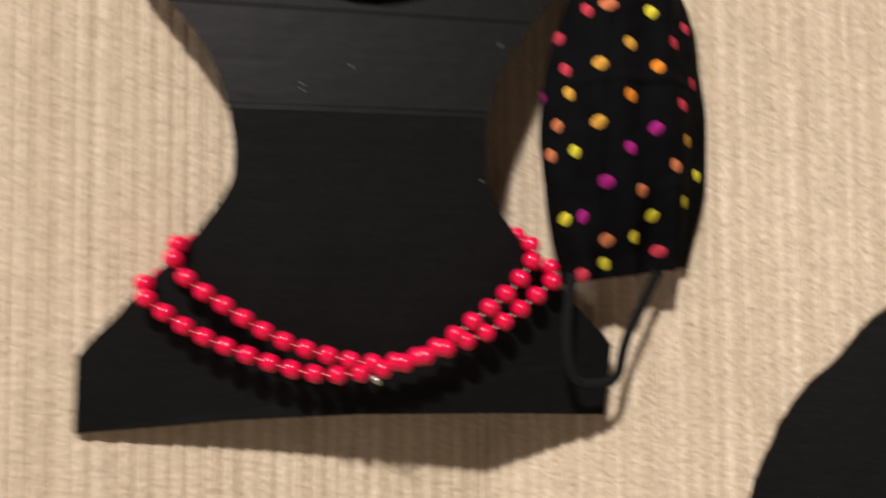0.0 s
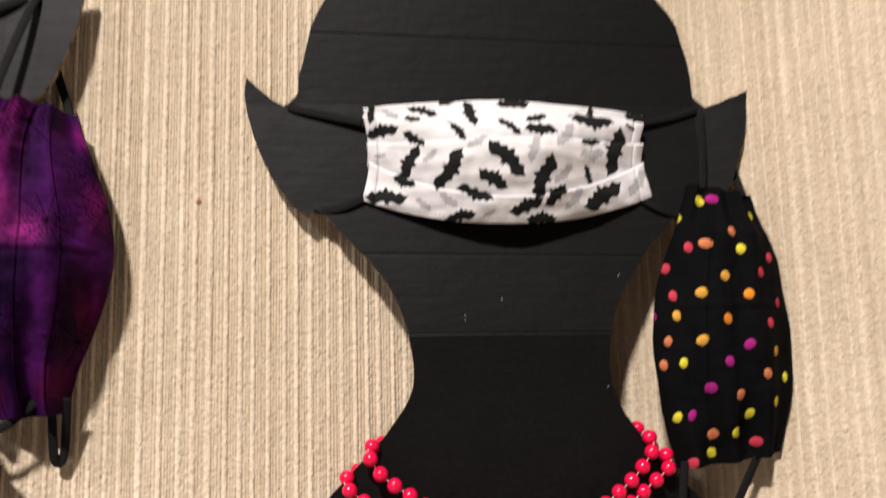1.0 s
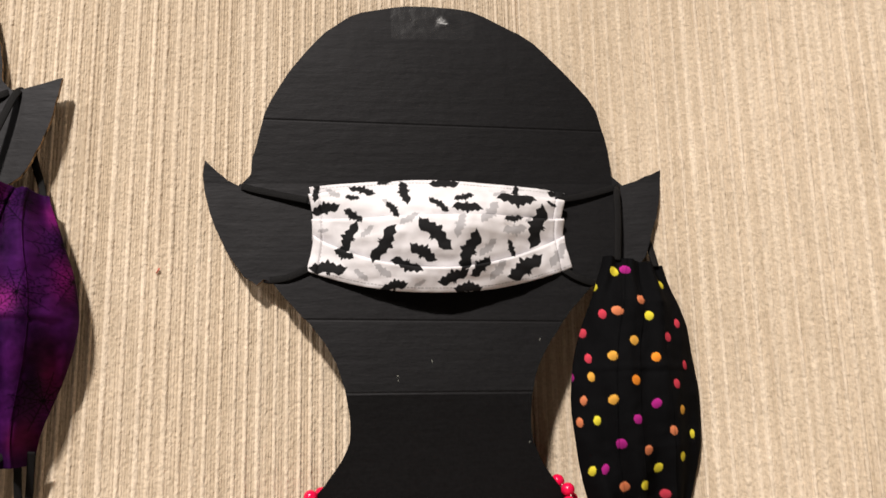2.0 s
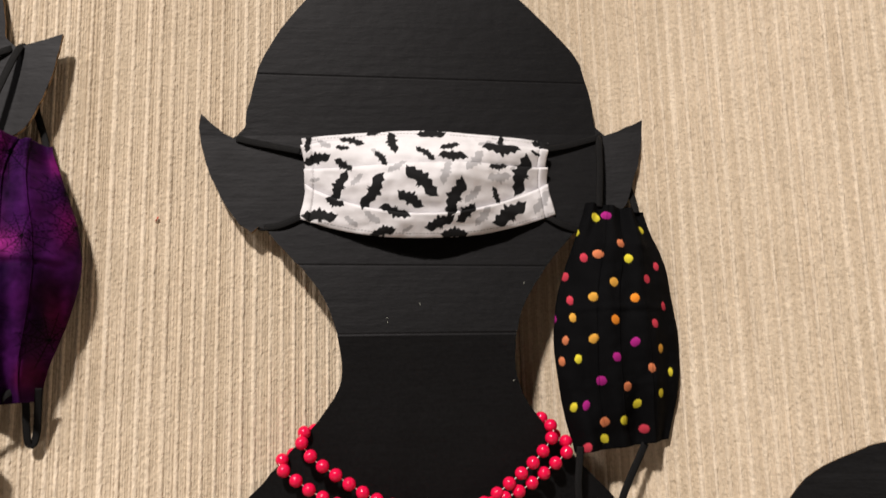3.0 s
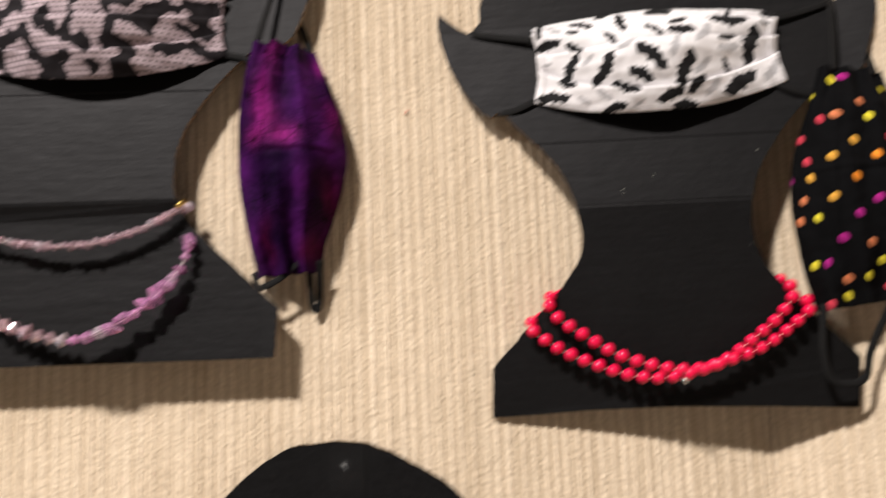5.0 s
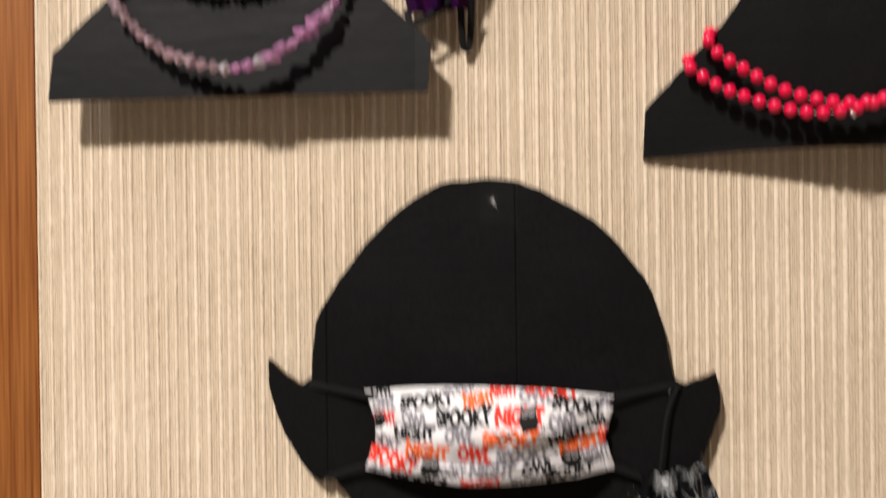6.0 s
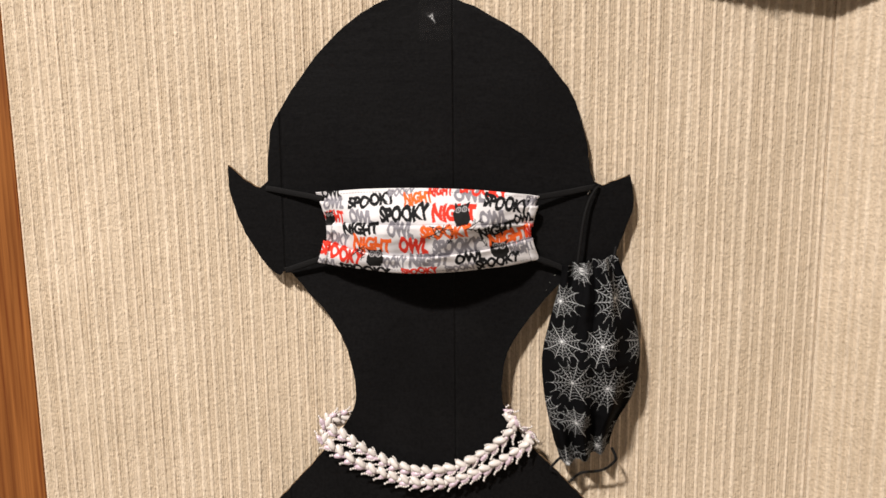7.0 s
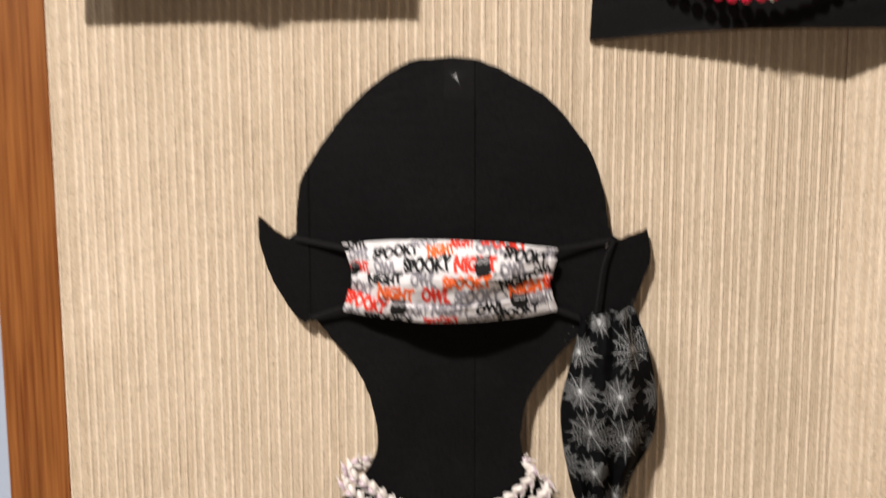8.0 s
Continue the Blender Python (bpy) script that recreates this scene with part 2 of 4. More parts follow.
slab("floor", (FAR_X, FAR_Y, -0.1), (2.2, 0.1, 0.0), CARPET, "plain brown carpeted floor of the room", "floor")
slab("ceiling", (FAR_X, FAR_Y, CEILING), (2.2, 0.1, CEILING + 0.1), CEILING_PAINT, "plain pale painted ceiling above the display", "ceiling")
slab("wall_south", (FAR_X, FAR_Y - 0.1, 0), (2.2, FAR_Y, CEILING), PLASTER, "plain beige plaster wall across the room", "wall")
slab("wall_west", (FAR_X - 0.1, FAR_Y, 0), (FAR_X, 0.1, CEILING), PLASTER, "plain beige plaster wall closing the room", "wall")
slab("wall_far_east", (EAST_END.x - 0.02, FAR_Y, 0), (EAST_END.x + 0.1, EAST_END.y + 0.02, CEILING), PLASTER, "plain beige plaster wall closing the room", "wall")
slab("wall_blue", (FAR_X, 0.012, 0), (-0.597, 0.08, CEILING), BLUE_PAINT, "blue-grey painted wall beyond the wooden trim", "wall")
trim = part("trim", box(bmesh.new(), (-0.5965, -0.0008, 0), (-0.5381, 0.05, CEILING), 0.0008), WOOD)
tagged(trim, "varnished orange-brown wooden trim at the cloth's edge", "trim", kind="structure")


# ---- board busts ----
def flat_curve(knots, count):
    """A smooth run through flat knots, without its last point."""
    return [(p[0], p[1]) for p in spline([(u, v, 0) for u, v in knots], count + 1)[:-1]]


def snipped(knots):
    """A run of straight scissor cuts whose corners are taken off a little."""
    out = [knots[0]]
    for (u0, v0), (u1, v1) in zip(knots, knots[1:]):
        out += [(u0 + (u1 - u0) * k, v0 + (v1 - v0) * k) for k in (0.16, 0.5, 0.84)]
    return out


def bust_outline(domes, top, wide, tall, seed, ear, sway=0.0, arch=0.0):
    """The cut-out's outline in metres from the middle of its base: base, shoulders, neck, jaw, pointed ears with their lobes, and the dome, cut in chords.
    domes: knots of its two sides, from the ear up; sway: how far the neck stands off the middle."""
    right = [(127, 0)] + flat_curve([(130, 36), (104, 63), (77, 93), (63, 119), (62, 142), (68, 168), (89, 201), (113, 228)], 34) + [(113, 228), (118, 231)]
    right += flat_curve([(124, 229), (136, 232.5), (147, 242), (153, 255), (162, 282), ear], 16) + flat_curve([ear, (ear[0] - 17, ear[1] - 6.5), (134, 297)], 8)
    left = [(132, 0)] + flat_curve([(130, 36), (104, 63.5), (79, 90), (63, 112), (59, 132), (64.5, 162), (78, 189), (100, 214), (112, 228)], 36) + [(112, 228), (117.5, 231)]
    left += flat_curve([(122, 226.5), (133, 235), (149, 261), (158, 285), (161.5, 302), (161, 317)], 18) + flat_curve([(161, 317), (146, 303.5), (132.5, 296)], 8)
    left, right = left + snipped(domes[0] + [(0, top)]), right + snipped(domes[1] + [(0, top)])
    rng = random.Random(seed)
    pts = []
    for u, v in right + [(0, top)] + [(-u, v) for u, v in left[::-1]]:
        k = 0.4 if 1 < v < top - 1 else 0.0
        u, v = u + rng.uniform(-k, k), v + rng.uniform(-k, k)
        u += sway * math.exp(-(((v - 140) / 60) ** 2))
        pts.append((u * wide(v) / 1000, v * tall / 1000))
    return pts + [(u / 1000, arch * k / 1000) for u, k in ((-95, 0.35), (-60, 0.8), (0, 1.0), (70, 0.55)) if arch]


def display_bust(m, domes, top, lean, creases, upright, wide, tall, mat, label, seed, ear=(165, 308), curl=0.0, sway=0.0, arch=0.0):
    """One flat cut-out. lean(v): how far its face stands off at that height; creases: (heights), upright: (offsets) of pressed lines;
    curl: how far the tip of its ear is bent forward."""
    bm = bmesh.new()
    face = bm.faces.new([bm.verts.new((u, v, 0)) for u, v in bust_outline(domes, top, wide, tall, seed, ear, sway, arch)])
    cuts = [(v + k, 1, t) for v, t in creases for k in (-0.0012, 0, 0.0012)] + [(u + k, 0, 0) for u in upright for k in (-0.0014, 0, 0.0014)]
    cuts += [(k * 0.03, 1, 0) for k in range(1, 15)] + ([(0.131, 0, 0)] if curl else [])
    for at, axis, slope in cuts:
        co, no = [0, 0, 0], [0, 0, 0]
        co[axis], no[axis] = at, 1
        if axis == 1:
            no[0] = -slope
        bmesh.ops.bisect_plane(bm, geom=bm.verts[:] + bm.edges[:] + bm.faces[:], plane_co=co, plane_no=no, dist=1e-6)
    for v in bm.verts:
        dip = sum(0.00035 for h, t in creases if abs(v.co.y - h - t * v.co.x) < 2e-4)
        dip += sum(0.0007 for h in upright if abs(v.co.x - h) < 2e-4)
        v.co.z = lean(v.co.y) - dip + 0.0006 * math.sin(v.co.x * 31 + seed) * math.sin(v.co.y * 23 + seed)
        v.co.z += curl * max(0.0, (v.co.x - 0.131) / 0.035)
    fronts = bm.faces[:]
    back = bmesh.ops.extrude_face_region(bm, geom=fronts)["geom"]
    moved = [g for g in back if isinstance(g, bmesh.types.BMVert)]
    for v in moved:
        v.co.z -= 0.004
    for f in bm.faces:
        f.normal_update()
        f.material_index = 1 if abs(f.normal.z) < 0.5 else 0
    bmesh.ops.recalc_face_normals(bm, faces=bm.faces)
    ob = part("display_bust", bm, (mat, KRAFT))
    ob.matrix_world = m
    return tagged(ob, label, "display bust", "display busts on the wall")


def bent(*knots):
    """Stand-off against height, in straight runs between the given (height, offset) pairs, in mm."""
    hs, ws = zip(*knots)
    return lambda v: float(np.interp(v * 1000, hs, ws)) / 1000


PINK_BUST = pose(-0.3655, 0, 1.4855, 90, 0, 0)
RED_BUST = pose(0.0613, -0.02875, 1.4355, 90, 0, -9.4)
PEARL_BUST = pose(-0.1837, 0, 0.962, 90, 0, 0)
r = 0.260
FOURTH_BUST = pose(CORNER_X + r * math.cos(radians(TURN)), r * math.sin(radians(TURN)), 1.064, 90, 0, TURN)
LEAN_PINK = bent((0, 30), (108, 24), (118, 28), (310, 10.5), (450, 3.5))
LEAN_RED = bent((0, -2.5), (152, 14), (300, 0), (450, -2))
LEAN_PEARL = bent((0, 27), (230, 13.2), (450, 8))
LEAN_FOURTH = bent((0, 14), (450, 6))
ROUND_DOME = ([(129, 306), (127.5, 321), (119, 357), (101, 388), (81, 412.5), (56, 431.5), (22, 438)], [(131, 306), (128.5, 329), (121, 361), (95, 391), (73.5, 413), (35, 434), (12, 437)])
TALL_DOME = ([(129.5, 303), (129, 318), (125.5, 348), (103.5, 381), (86, 404), (67.5, 421.5), (49, 435), (31, 443.5)], [(130, 302), (127, 316), (124.5, 336), (114, 369), (89, 402), (76, 414.5), (62.5, 423), (40, 436), (20, 444)])
ROUGH_DOME = ([(129, 306), (126, 332), (120, 349), (109, 372), (97, 389.5), (84.5, 400), (70, 419.5), (52, 432), (21.5, 444)], ROUND_DOME[1])
display_bust(PINK_BUST, ROUND_DOME, 438, LEAN_PINK, [(0.118, 0), (0.203, 0), (0.345, 0)], [], lambda v: 1.105 - 0.06 * min(v / 300, 1), 1.02, BOARD_LEVEL,
             "black-painted cardboard bust cut-out folded at the neck", 1, (167, 309.5), 0.004)
display_bust(RED_BUST, ROUND_DOME, 438, LEAN_RED, [(0.152, -0.01), (0.2005, -0.02), (0.344, -0.03)], [], lambda v: 1.0, 1.0, BOARD_LEVEL,
             "black-painted cardboard bust cut-out spanning the wall corner", 2, (166, 309), 0.006, 0.0, 4.5)
display_bust(PEARL_BUST, TALL_DOME, 446, LEAN_PEARL, [], [0.021, -0.122], lambda v: 1.035, 1.035, BOARD_UPRIGHT,
             "black-painted cardboard bust cut-out with upright creases", 3, (159, 306.5), 0.0, -3.5)
display_bust(FOURTH_BUST, ROUGH_DOME, 445, LEAN_FOURTH, [], [], lambda v: 1.0, 1.0, BOARD_LEVEL,
             "plain black cardboard bust cut-out on the angled wall", 4)


# ---- face masks: pleated printed cloth ----
def smooth_noise(x, y, scale, seed, octaves=3):
    """A soft cloudy field of about -1..1."""
    return np.array([sum(noise.noise(Vector((u, v, seed)) * 2**o) / 2**o for o in range(octaves)) for u, v in zip(x / scale, y / scale)]) * 1.5


def pleated_cloth(name, length, near, far, depth, pleats, overlap, paint, mat, parent, upright=False, res=0.6, seed=0, label="", slant=(0, 0), pinch=5.0, crumple=1.7):
    """A pleated cloth. Along it a runs 0..1 (length(a) in mm); across it from near(a) to far(a). pleats: where folds lie across it (0..1), at its ends and midway;
    overlap(a): how deep they are; depth(a, b): stand-off. paint(x, y) gives colours from millimetres. upright: the length runs down."""
    size = abs(length(np.array(1.0)) - length(np.array(0.0)))
    a = np.linspace(0, 1, int(size / res))
    span = float(np.max(np.abs(far(a) - near(a))))
    cross = []
    side_at = [0.0, *[k[0] for k in pleats], 1.0]
    mid_at = [0.0, *[k[1] for k in pleats], 1.0]
    for i in range(len(side_at) - 1):
        last = i == len(side_at) - 2
        n = max(8, int(max(side_at[i + 1] - side_at[i], mid_at[i + 1] - mid_at[i]) * span / res))
        for s in np.linspace(0, 1, n, endpoint=last):
            cross.append((i, s, 0))
        if not last:
            for s in np.linspace(0, 1, 4, endpoint=False):
                cross.append((i, s, 1))
    A = a[None, :]
    over = overlap(A)
    bow = np.clip(1 - (2 * A - 1) ** 2, 0, 1) ** 0.8
    edges = [p + (q - p) * bow + (0.018 * np.sin(4.2 * A + 1.9 * k + seed) if 0 < k < len(mid_at) - 1 else 0) for k, (p, q) in enumerate(zip(side_at, mid_at))]
    rng = np.random.default_rng(seed)
    nudge = rng.uniform(-1.6, 1.6, (len(edges), 2))
    vis, tuck, push = [], [], []
    for i, s, back in cross:
        lo, hi = edges[i], edges[i + 1]
        push.append(np.where(A < 0.5, nudge[i, 0], nudge[i, 1]) * np.abs(2 * A - 1) ** 9)
        end = hi + (over if i < len(edges) - 2 else 0 * over)
        if back:
            vis.append(end + (hi - end) * s), tuck.append(np.full_like(A, 0.58 - 1.58 * s))
        else:
            lip = 0.42 * max(0.0, (s - 0.88) / 0.12) ** 2 if i < len(edges) - 2 else 0.0
            rise = s**0.6
            vis.append(lo + (end - lo) * s), tuck.append(np.full_like(A, (-1 + 2 * rise if 0 < i < len(edges) - 2 else (rise if i == 0 else rise - 1)) - lip))
    B, T = np.concatenate(vis), np.concatenate(tuck)
    A = np.repeat(A, len(B), 0)
    x, y = length(A), near(A) + (far(A) - near(A)) * B
    if not upright:
        x = x - np.sign(2 * A - 1) * pinch * np.abs(2 * A - 1) ** 3 * np.sin(math.pi * np.clip(B, 0, 1)) + np.concatenate(push)
    w = depth(A, B) + (T * (3.0 + 1.2 * (2 * A - 1) ** 2) if not upright else T * (0.35 + 1.1 * (2 * A - 1) ** 4))
    w = w + crumple * (smooth_noise((0.55 * x + 9 * seed).ravel(), (1.5 * y).ravel(), 21, seed + 0.3, 2) + 0.25 * smooth_noise(x.ravel(), y.ravel(), 7, seed + 5.3, 1)).reshape(x.shape)
    for _ in range(7):
        kx, ky, p, q = rng.uniform(-0.16, 0.16), rng.uniform(-0.16, 0.16), rng.uniform(0, 6.3), rng.uniform(0.12, 0.42)
        w = w + q * np.sin(kx * x + ky * y + p)
    if not upright:
        end = np.minimum(A, 1 - A) * size
        w = w + 1.1 * np.sqrt(np.clip(1 - ((end - 3.4) / 3.4) ** 2, 0, 1)) - 0.5 * np.exp(-(((end - 7.4) / 0.7) ** 2))
    colour = paint(x.ravel(), y.ravel())
    x = x + (B - 0.5) * (slant[0] * (1 - A) ** 3 + slant[1] * A**3)
    if not upright:
        rim = np.minimum(np.minimum(B, 1 - B) * span, 1e3).ravel()
        end = (np.minimum(A, 1 - A) * size).ravel()
        stitch = ((np.abs(rim - 2.6) < 0.3) & (np.mod(x.ravel(), 2.4) < 1.7)) | ((np.abs(end - 7.4) < 0.3) & (np.mod(y.ravel(), 2.4) < 1.7))
        colour[stitch] *= 0.5
    co = np.stack([y, x, w] if upright else [x, y, w], -1).reshape(-1, 3) / 1000
    ny, nx = B.shape
    idx = np.arange(nx * ny).reshape(ny, nx)
    quads = np.stack([idx[:-1, :-1], idx[:-1, 1:], idx[1:, 1:], idx[1:, :-1]], -1).reshape(-1, 4)
    if upright:
        quads = quads[:, ::-1]
    if length(np.array(1.0)) < length(np.array(0.0)):
        quads = quads[:, ::-1]
    me = bpy.data.meshes.new(name)
    me.from_pydata(co.tolist(), [], quads.tolist())
    me.polygons.foreach_set("use_smooth", [True] * len(me.polygons))
    layer = me.color_attributes.new("print", "FLOAT_COLOR", "POINT")
    layer.data.foreach_set("color", np.concatenate([colour, np.ones((len(colour), 1))], 1).ravel())
    me.materials.append(mat)
    ob = new(name, me)
    ob.parent = parent
    thick = ob.modifiers.new("thickness", "SOLIDIFY")
    thick.thickness, thick.offset = 0.0007, -1
    return tagged(ob, label)


def inside(x, y, poly):
    """Which points lie in a polygon."""
    hit = np.zeros(len(x), bool)
    for (x0, y0), (x1, y1) in zip(poly, poly[1:] + poly[:1]):
        if y0 != y1:
            hit ^= ((y0 > y) != (y1 > y)) & (x < (x1 - x0) * (y - y0) / (y1 - y0) + x0)
    return hit


def numbers(text):
    return [tuple(float(k) for k in item.split(",")) for item in text.split()]


# a scalloped winged motif, one unit across
WING = [(0.030, 0.19), (0.055, 0.09), (0.14, 0.085), (0.27, 0.15), (0.37, 0.11), (0.52, -0.06), (0.42, -0.07), (0.335, -0.165), (0.24, -0.115), (0.145, -0.205), (0.065, -0.165), (0.03, -0.25)]
MOTIF = [(u, 0.03 + v) for u, v in [(0, 0.12)] + WING + [(0, -0.28)] + [(-u, v) for u, v in WING[::-1]]]


def stamp(colour, x, y, cx, cy, angle, size, ink, shape):
    near = np.flatnonzero((np.abs(x - cx) < size) & (np.abs(y - cy) < size))
    c, s = math.cos(radians(angle)), math.sin(radians(angle))
    dx, dy = (x[near] - cx) / size, (y[near] - cy) / size
    colour[near[inside(dx * c + dy * s, dy * c - dx * s, shape)]] = ink


def winged_print(x, y):
    x, y = x + 0.5 * np.sin(y * 0.3), y + 0.4 * np.sin(x * 0.25)
    colour = np.tile((0.74, 0.72, 0.745), (len(x), 1))
    pale = "37,15,52,21 55,4,15,19 16,5,71,18 35,-9,48,16 -46,3,40,12 -18,10,36,15 -36,-24,-43,14 -51,-26,-38,12 -11,-33,23,8 -70,33,-33,13 87,-11,57,21 42,-24,47,17 -32,22,-49,11 66,13,38,8 46,31,28,12 -76,6,4,8"
    for cx, cy, angle, size in numbers(pale):
        stamp(colour, x, y, cx - 4, cy, angle, size, (0.43, 0.42, 0.44), MOTIF)
    upper = "7,39,-175,22 -34,41,9,12 -21,31,-78,21 -50,34,161,20 -56,28,-16,11 -82,34,-89,15 -75,22,-170,21 -56,15,-40,17 -29,17,120,15 21,18,-2,21 20,26,15,15 2,20,140,16 58,33,-95,14 58,27,0,29 54,12,16,15 90,34,170,17 84,25,-22,8"
    lower = "-59,0,-120,24 -62,-11,-27,16 -35,-6,56,28 -1,-1,136,30 -9,-13,148,22 -20,-21,-21,22 22,-12,-112,29 72,8,-109,33 52,-9,-63,13 30,-22,-136,20 11,-29,-158,22 62,-21,-148,31 -73,-20,177,26 -28,-34,-174,18 22,-36,-178,20"
    for cx, cy, angle, size in numbers(upper) + numbers(lower):
        stamp(colour, x, y, cx - 4, cy, angle, size, (0.010, 0.010, 0.011), MOTIF)
    return colour


def word_shape(word):
    """The triangles of a word in the built-in font, in units of its width and height, centred."""
    data = bpy.data.curves.new("word", "FONT")
    data.body, data.align_x, data.align_y, data.offset = word, "CENTER", "CENTER", 0.068
    data.resolution_u = 3
    ob = bpy.data.objects.new("word", data)
    scene.collection.objects.link(ob)
    bpy.context.view_layer.update()
    me = ob.to_mesh()
    me.calc_loop_triangles()
    co = np.array([v.co[:2] for v in me.vertices])
    tris = [tuple(t.vertices) for t in me.loop_triangles]
    ob.to_mesh_clear()
    bpy.data.objects.remove(ob)
    bpy.data.curves.remove(data)
    co -= (co.max(0) + co.min(0)) / 2
    co /= np.ptp(co, axis=0)
    co[:, 1] *= 1 + 0.13 * np.sin(21 * co[:, 0] + len(word))
    co[:, 1] += 0.05 * np.sin(16 * co[:, 0] + 2)
    return [[tuple(co[i]) for i in t] for t in tris]


WORDS = {k: word_shape(k) for k in ("SPOOKY", "NIGHT", "OWL")}
INKS = {"k": (0.008, 0.008, 0.009), "g": (0.24, 0.23, 0.26), "o": (0.83, 0.13, 0.022), "r": (0.72, 0.04, 0.022)}
BLOB = [(-0.30, -0.5), (0.30, -0.5), (0.46, -0.25), (0.46, 0.05), (0.36, 0.22), (0.44, 0.5), (0.20, 0.38), (-0.20, 0.38), (-0.44, 0.5), (-0.36, 0.22), (-0.46, 0.05), (-0.46, -0.25)]


def word_print(x, y):
    x, y = x + 0.5 * np.sin(y * 0.45), y + 0.4 * np.sin(x * 0.35)
    colour = np.tile((0.70, 0.68, 0.70), (len(x), 1))

    def word(kind, ink, cx, cy, wide, tall, turn):
        name = {"S": "SPOOKY", "N": "NIGHT", "O": "OWL"}[kind]
        near = np.flatnonzero((np.abs(x - cx) < wide * 0.6) & (np.abs(y - cy) < tall * 0.8 + wide * 0.12))
        c, s = math.cos(radians(turn)), math.sin(radians(turn))
        dx, dy = x[near] - cx, y[near] - cy
        px, py = (dx * c + dy * s) / wide, (dy * c - dx * s) / tall
        for tri in WORDS[name]:
            colour[near[inside(px, py, tri)]] = INKS[ink]

    rows = ["Ok,-79,31,17,8,0 Sk,-45,26,40,9,9 Sg,-21,32,22,6,3 No,-7,28,23,9,6 Nr,11,33,20,8,0 Og,34,29,25,9,-3 Sr,46,32,39,8,-8 Sk,64,22,38,11,-12 Og,86,23,15,8,-8",
            "Og,-77,23,18,9,6 Nr,-78,12,20,11,4 Og,-53,13,21,12,0 Sk,-17,17,40,13,4 Nr,22,17,35,13,0 Og,53,12,23,12,2 Ok,77,10,16,8,8",
            "Nk,-53,4,31,10,6 Og,-20,5,21,13,0 So,16,3,40,11,2 Nk,56,2,29,11,10 No,66,-4,34,12,14",
            "Sg,-79,-5,31,11,-6 No,-44,-8,32,13,-2 Or,-10,-8,24,14,-3 Sg,24,-9,38,13,2 Nr,85,-1,12,12,8",
            "Sr,-71,-17,39,13,-13 Sg,-28,-22,24,10,0 Ng,2,-20,32,11,2 Ok,34,-19,24,9,8 Ng,76,-13,20,11,12",
            "Og,-84,-26,19,7,-4 Sk,-51,-30,44,8,-3 Sr,-6,-29,30,6,4 Sk,57,-23,36,9,10 Sg,27,-27,25,6,6"]
    for row in rows:
        for item in row.split():
            kind, *rest = item.split(",")
            word(kind[0], kind[1], *(float(k) for k in rest))
    dark = np.array((0.012, 0.012, 0.012))
    for cx, cy, wide, tall in numbers("28,16,14,17 -42,-19,15,15 58,-13,16,13 -81,11,9,12"):
        near = np.flatnonzero((np.abs(x - cx) < wide) & (np.abs(y - cy) < tall))
        colour[near[inside((x[near] - cx) / wide, (y[near] - cy) / tall, BLOB)]] = dark
        for side in (-1, 1):
            eye = np.hypot((x[near] - cx) / wide - 0.17 * side, ((y[near] - cy) / tall - 0.20) * tall / wide)
            colour[near[(np.abs(eye - 0.125) < 0.035) | (eye < 0.045)]] = (0.30, 0.29, 0.30)
    twig = random.Random(3)
    for cx, cy, run, turn in numbers("12,6,20,-12 8,2,16,20 37,8,15,35 41,4,14,-8 -56,-14,16,38 -53,-17,10,80 64,6,12,15 19,-3,9,60 46,-8,9,130"):
        for k in range(6):
            way = turn + (twig.uniform(25, 65) * (-1) ** k if k else 0)
            c, s = math.cos(radians(way)), math.sin(radians(way))
            at, far = (twig.uniform(-0.4, 0.4) * run, run * 0.28) if k else (0, run * 0.5)
            ox, oy = cx + at * math.cos(radians(turn)), cy + at * math.sin(radians(turn))
            along, off = (x - ox) * c + (y - oy) * s, (y - oy) * c - (x - ox) * s
            colour[(along > (0 if k else -far)) & (along < far) & (np.abs(off) < 0.34)] = dark
    return colour


def dotted_print(x, y):
    colour = np.tile((0.004, 0.004, 0.0045), (len(x), 1))
    inks = {"y": (0.72, 0.62, 0.05), "m": (0.36, 0.02, 0.20), "o": (0.62, 0.20, 0.09), "r": (0.55, 0.05, 0.08), "g": (0.70, 0.36, 0.06), "t": (0.80, 0.26, 0.03), "s": (0.4, 0.3, 0.25)}
    high = "0,66,y 7,68,m 33,60,y -14,55,y 13,46,o 17,35,y -12,36,r -3,38,o 39,32,r 30,21,r -24,25,r 6,19,g 43,3,r -22,8,r -8,8,g 20,7,t 33,-10,r -33,-4,m -22,-4,g 4,-7,t"
    low = "-27,-19,o -10,-20,g 18,-23,m 38,-27,g -29,-33,o -19,-32,y 5,-32,m 29,-41,o 46,-44,y -6,-48,m 11,-52,o 36,-58,y -23,-63,y -15,-63,m 20,-65,y -2,-75,o 10,-74,y 25,-83,r -15,-90,r -2,-86,y"
    x, y = x + 0.6 * np.sin(y * 0.2), y + 0.6 * np.sin(x * 0.15)
    for item in (high + " " + low).split():
        cx, cy, ink = item.split(",")
        cx, cy = float(cx), float(cy)
        squash = max(0.45, 1 - 0.55 * (abs(cx - 9) / 42) ** 2)
        d = np.hypot((y - cx) / squash, x - cy)
        base = np.array(inks[ink])
        shade = np.clip(0.9 + 0.12 * (x - cy) + 0.05 * (cx - y), 0.6, 1.25)[:, None]
        colour = np.where((d < 3.1)[:, None], base * shade, colour)
    return colour


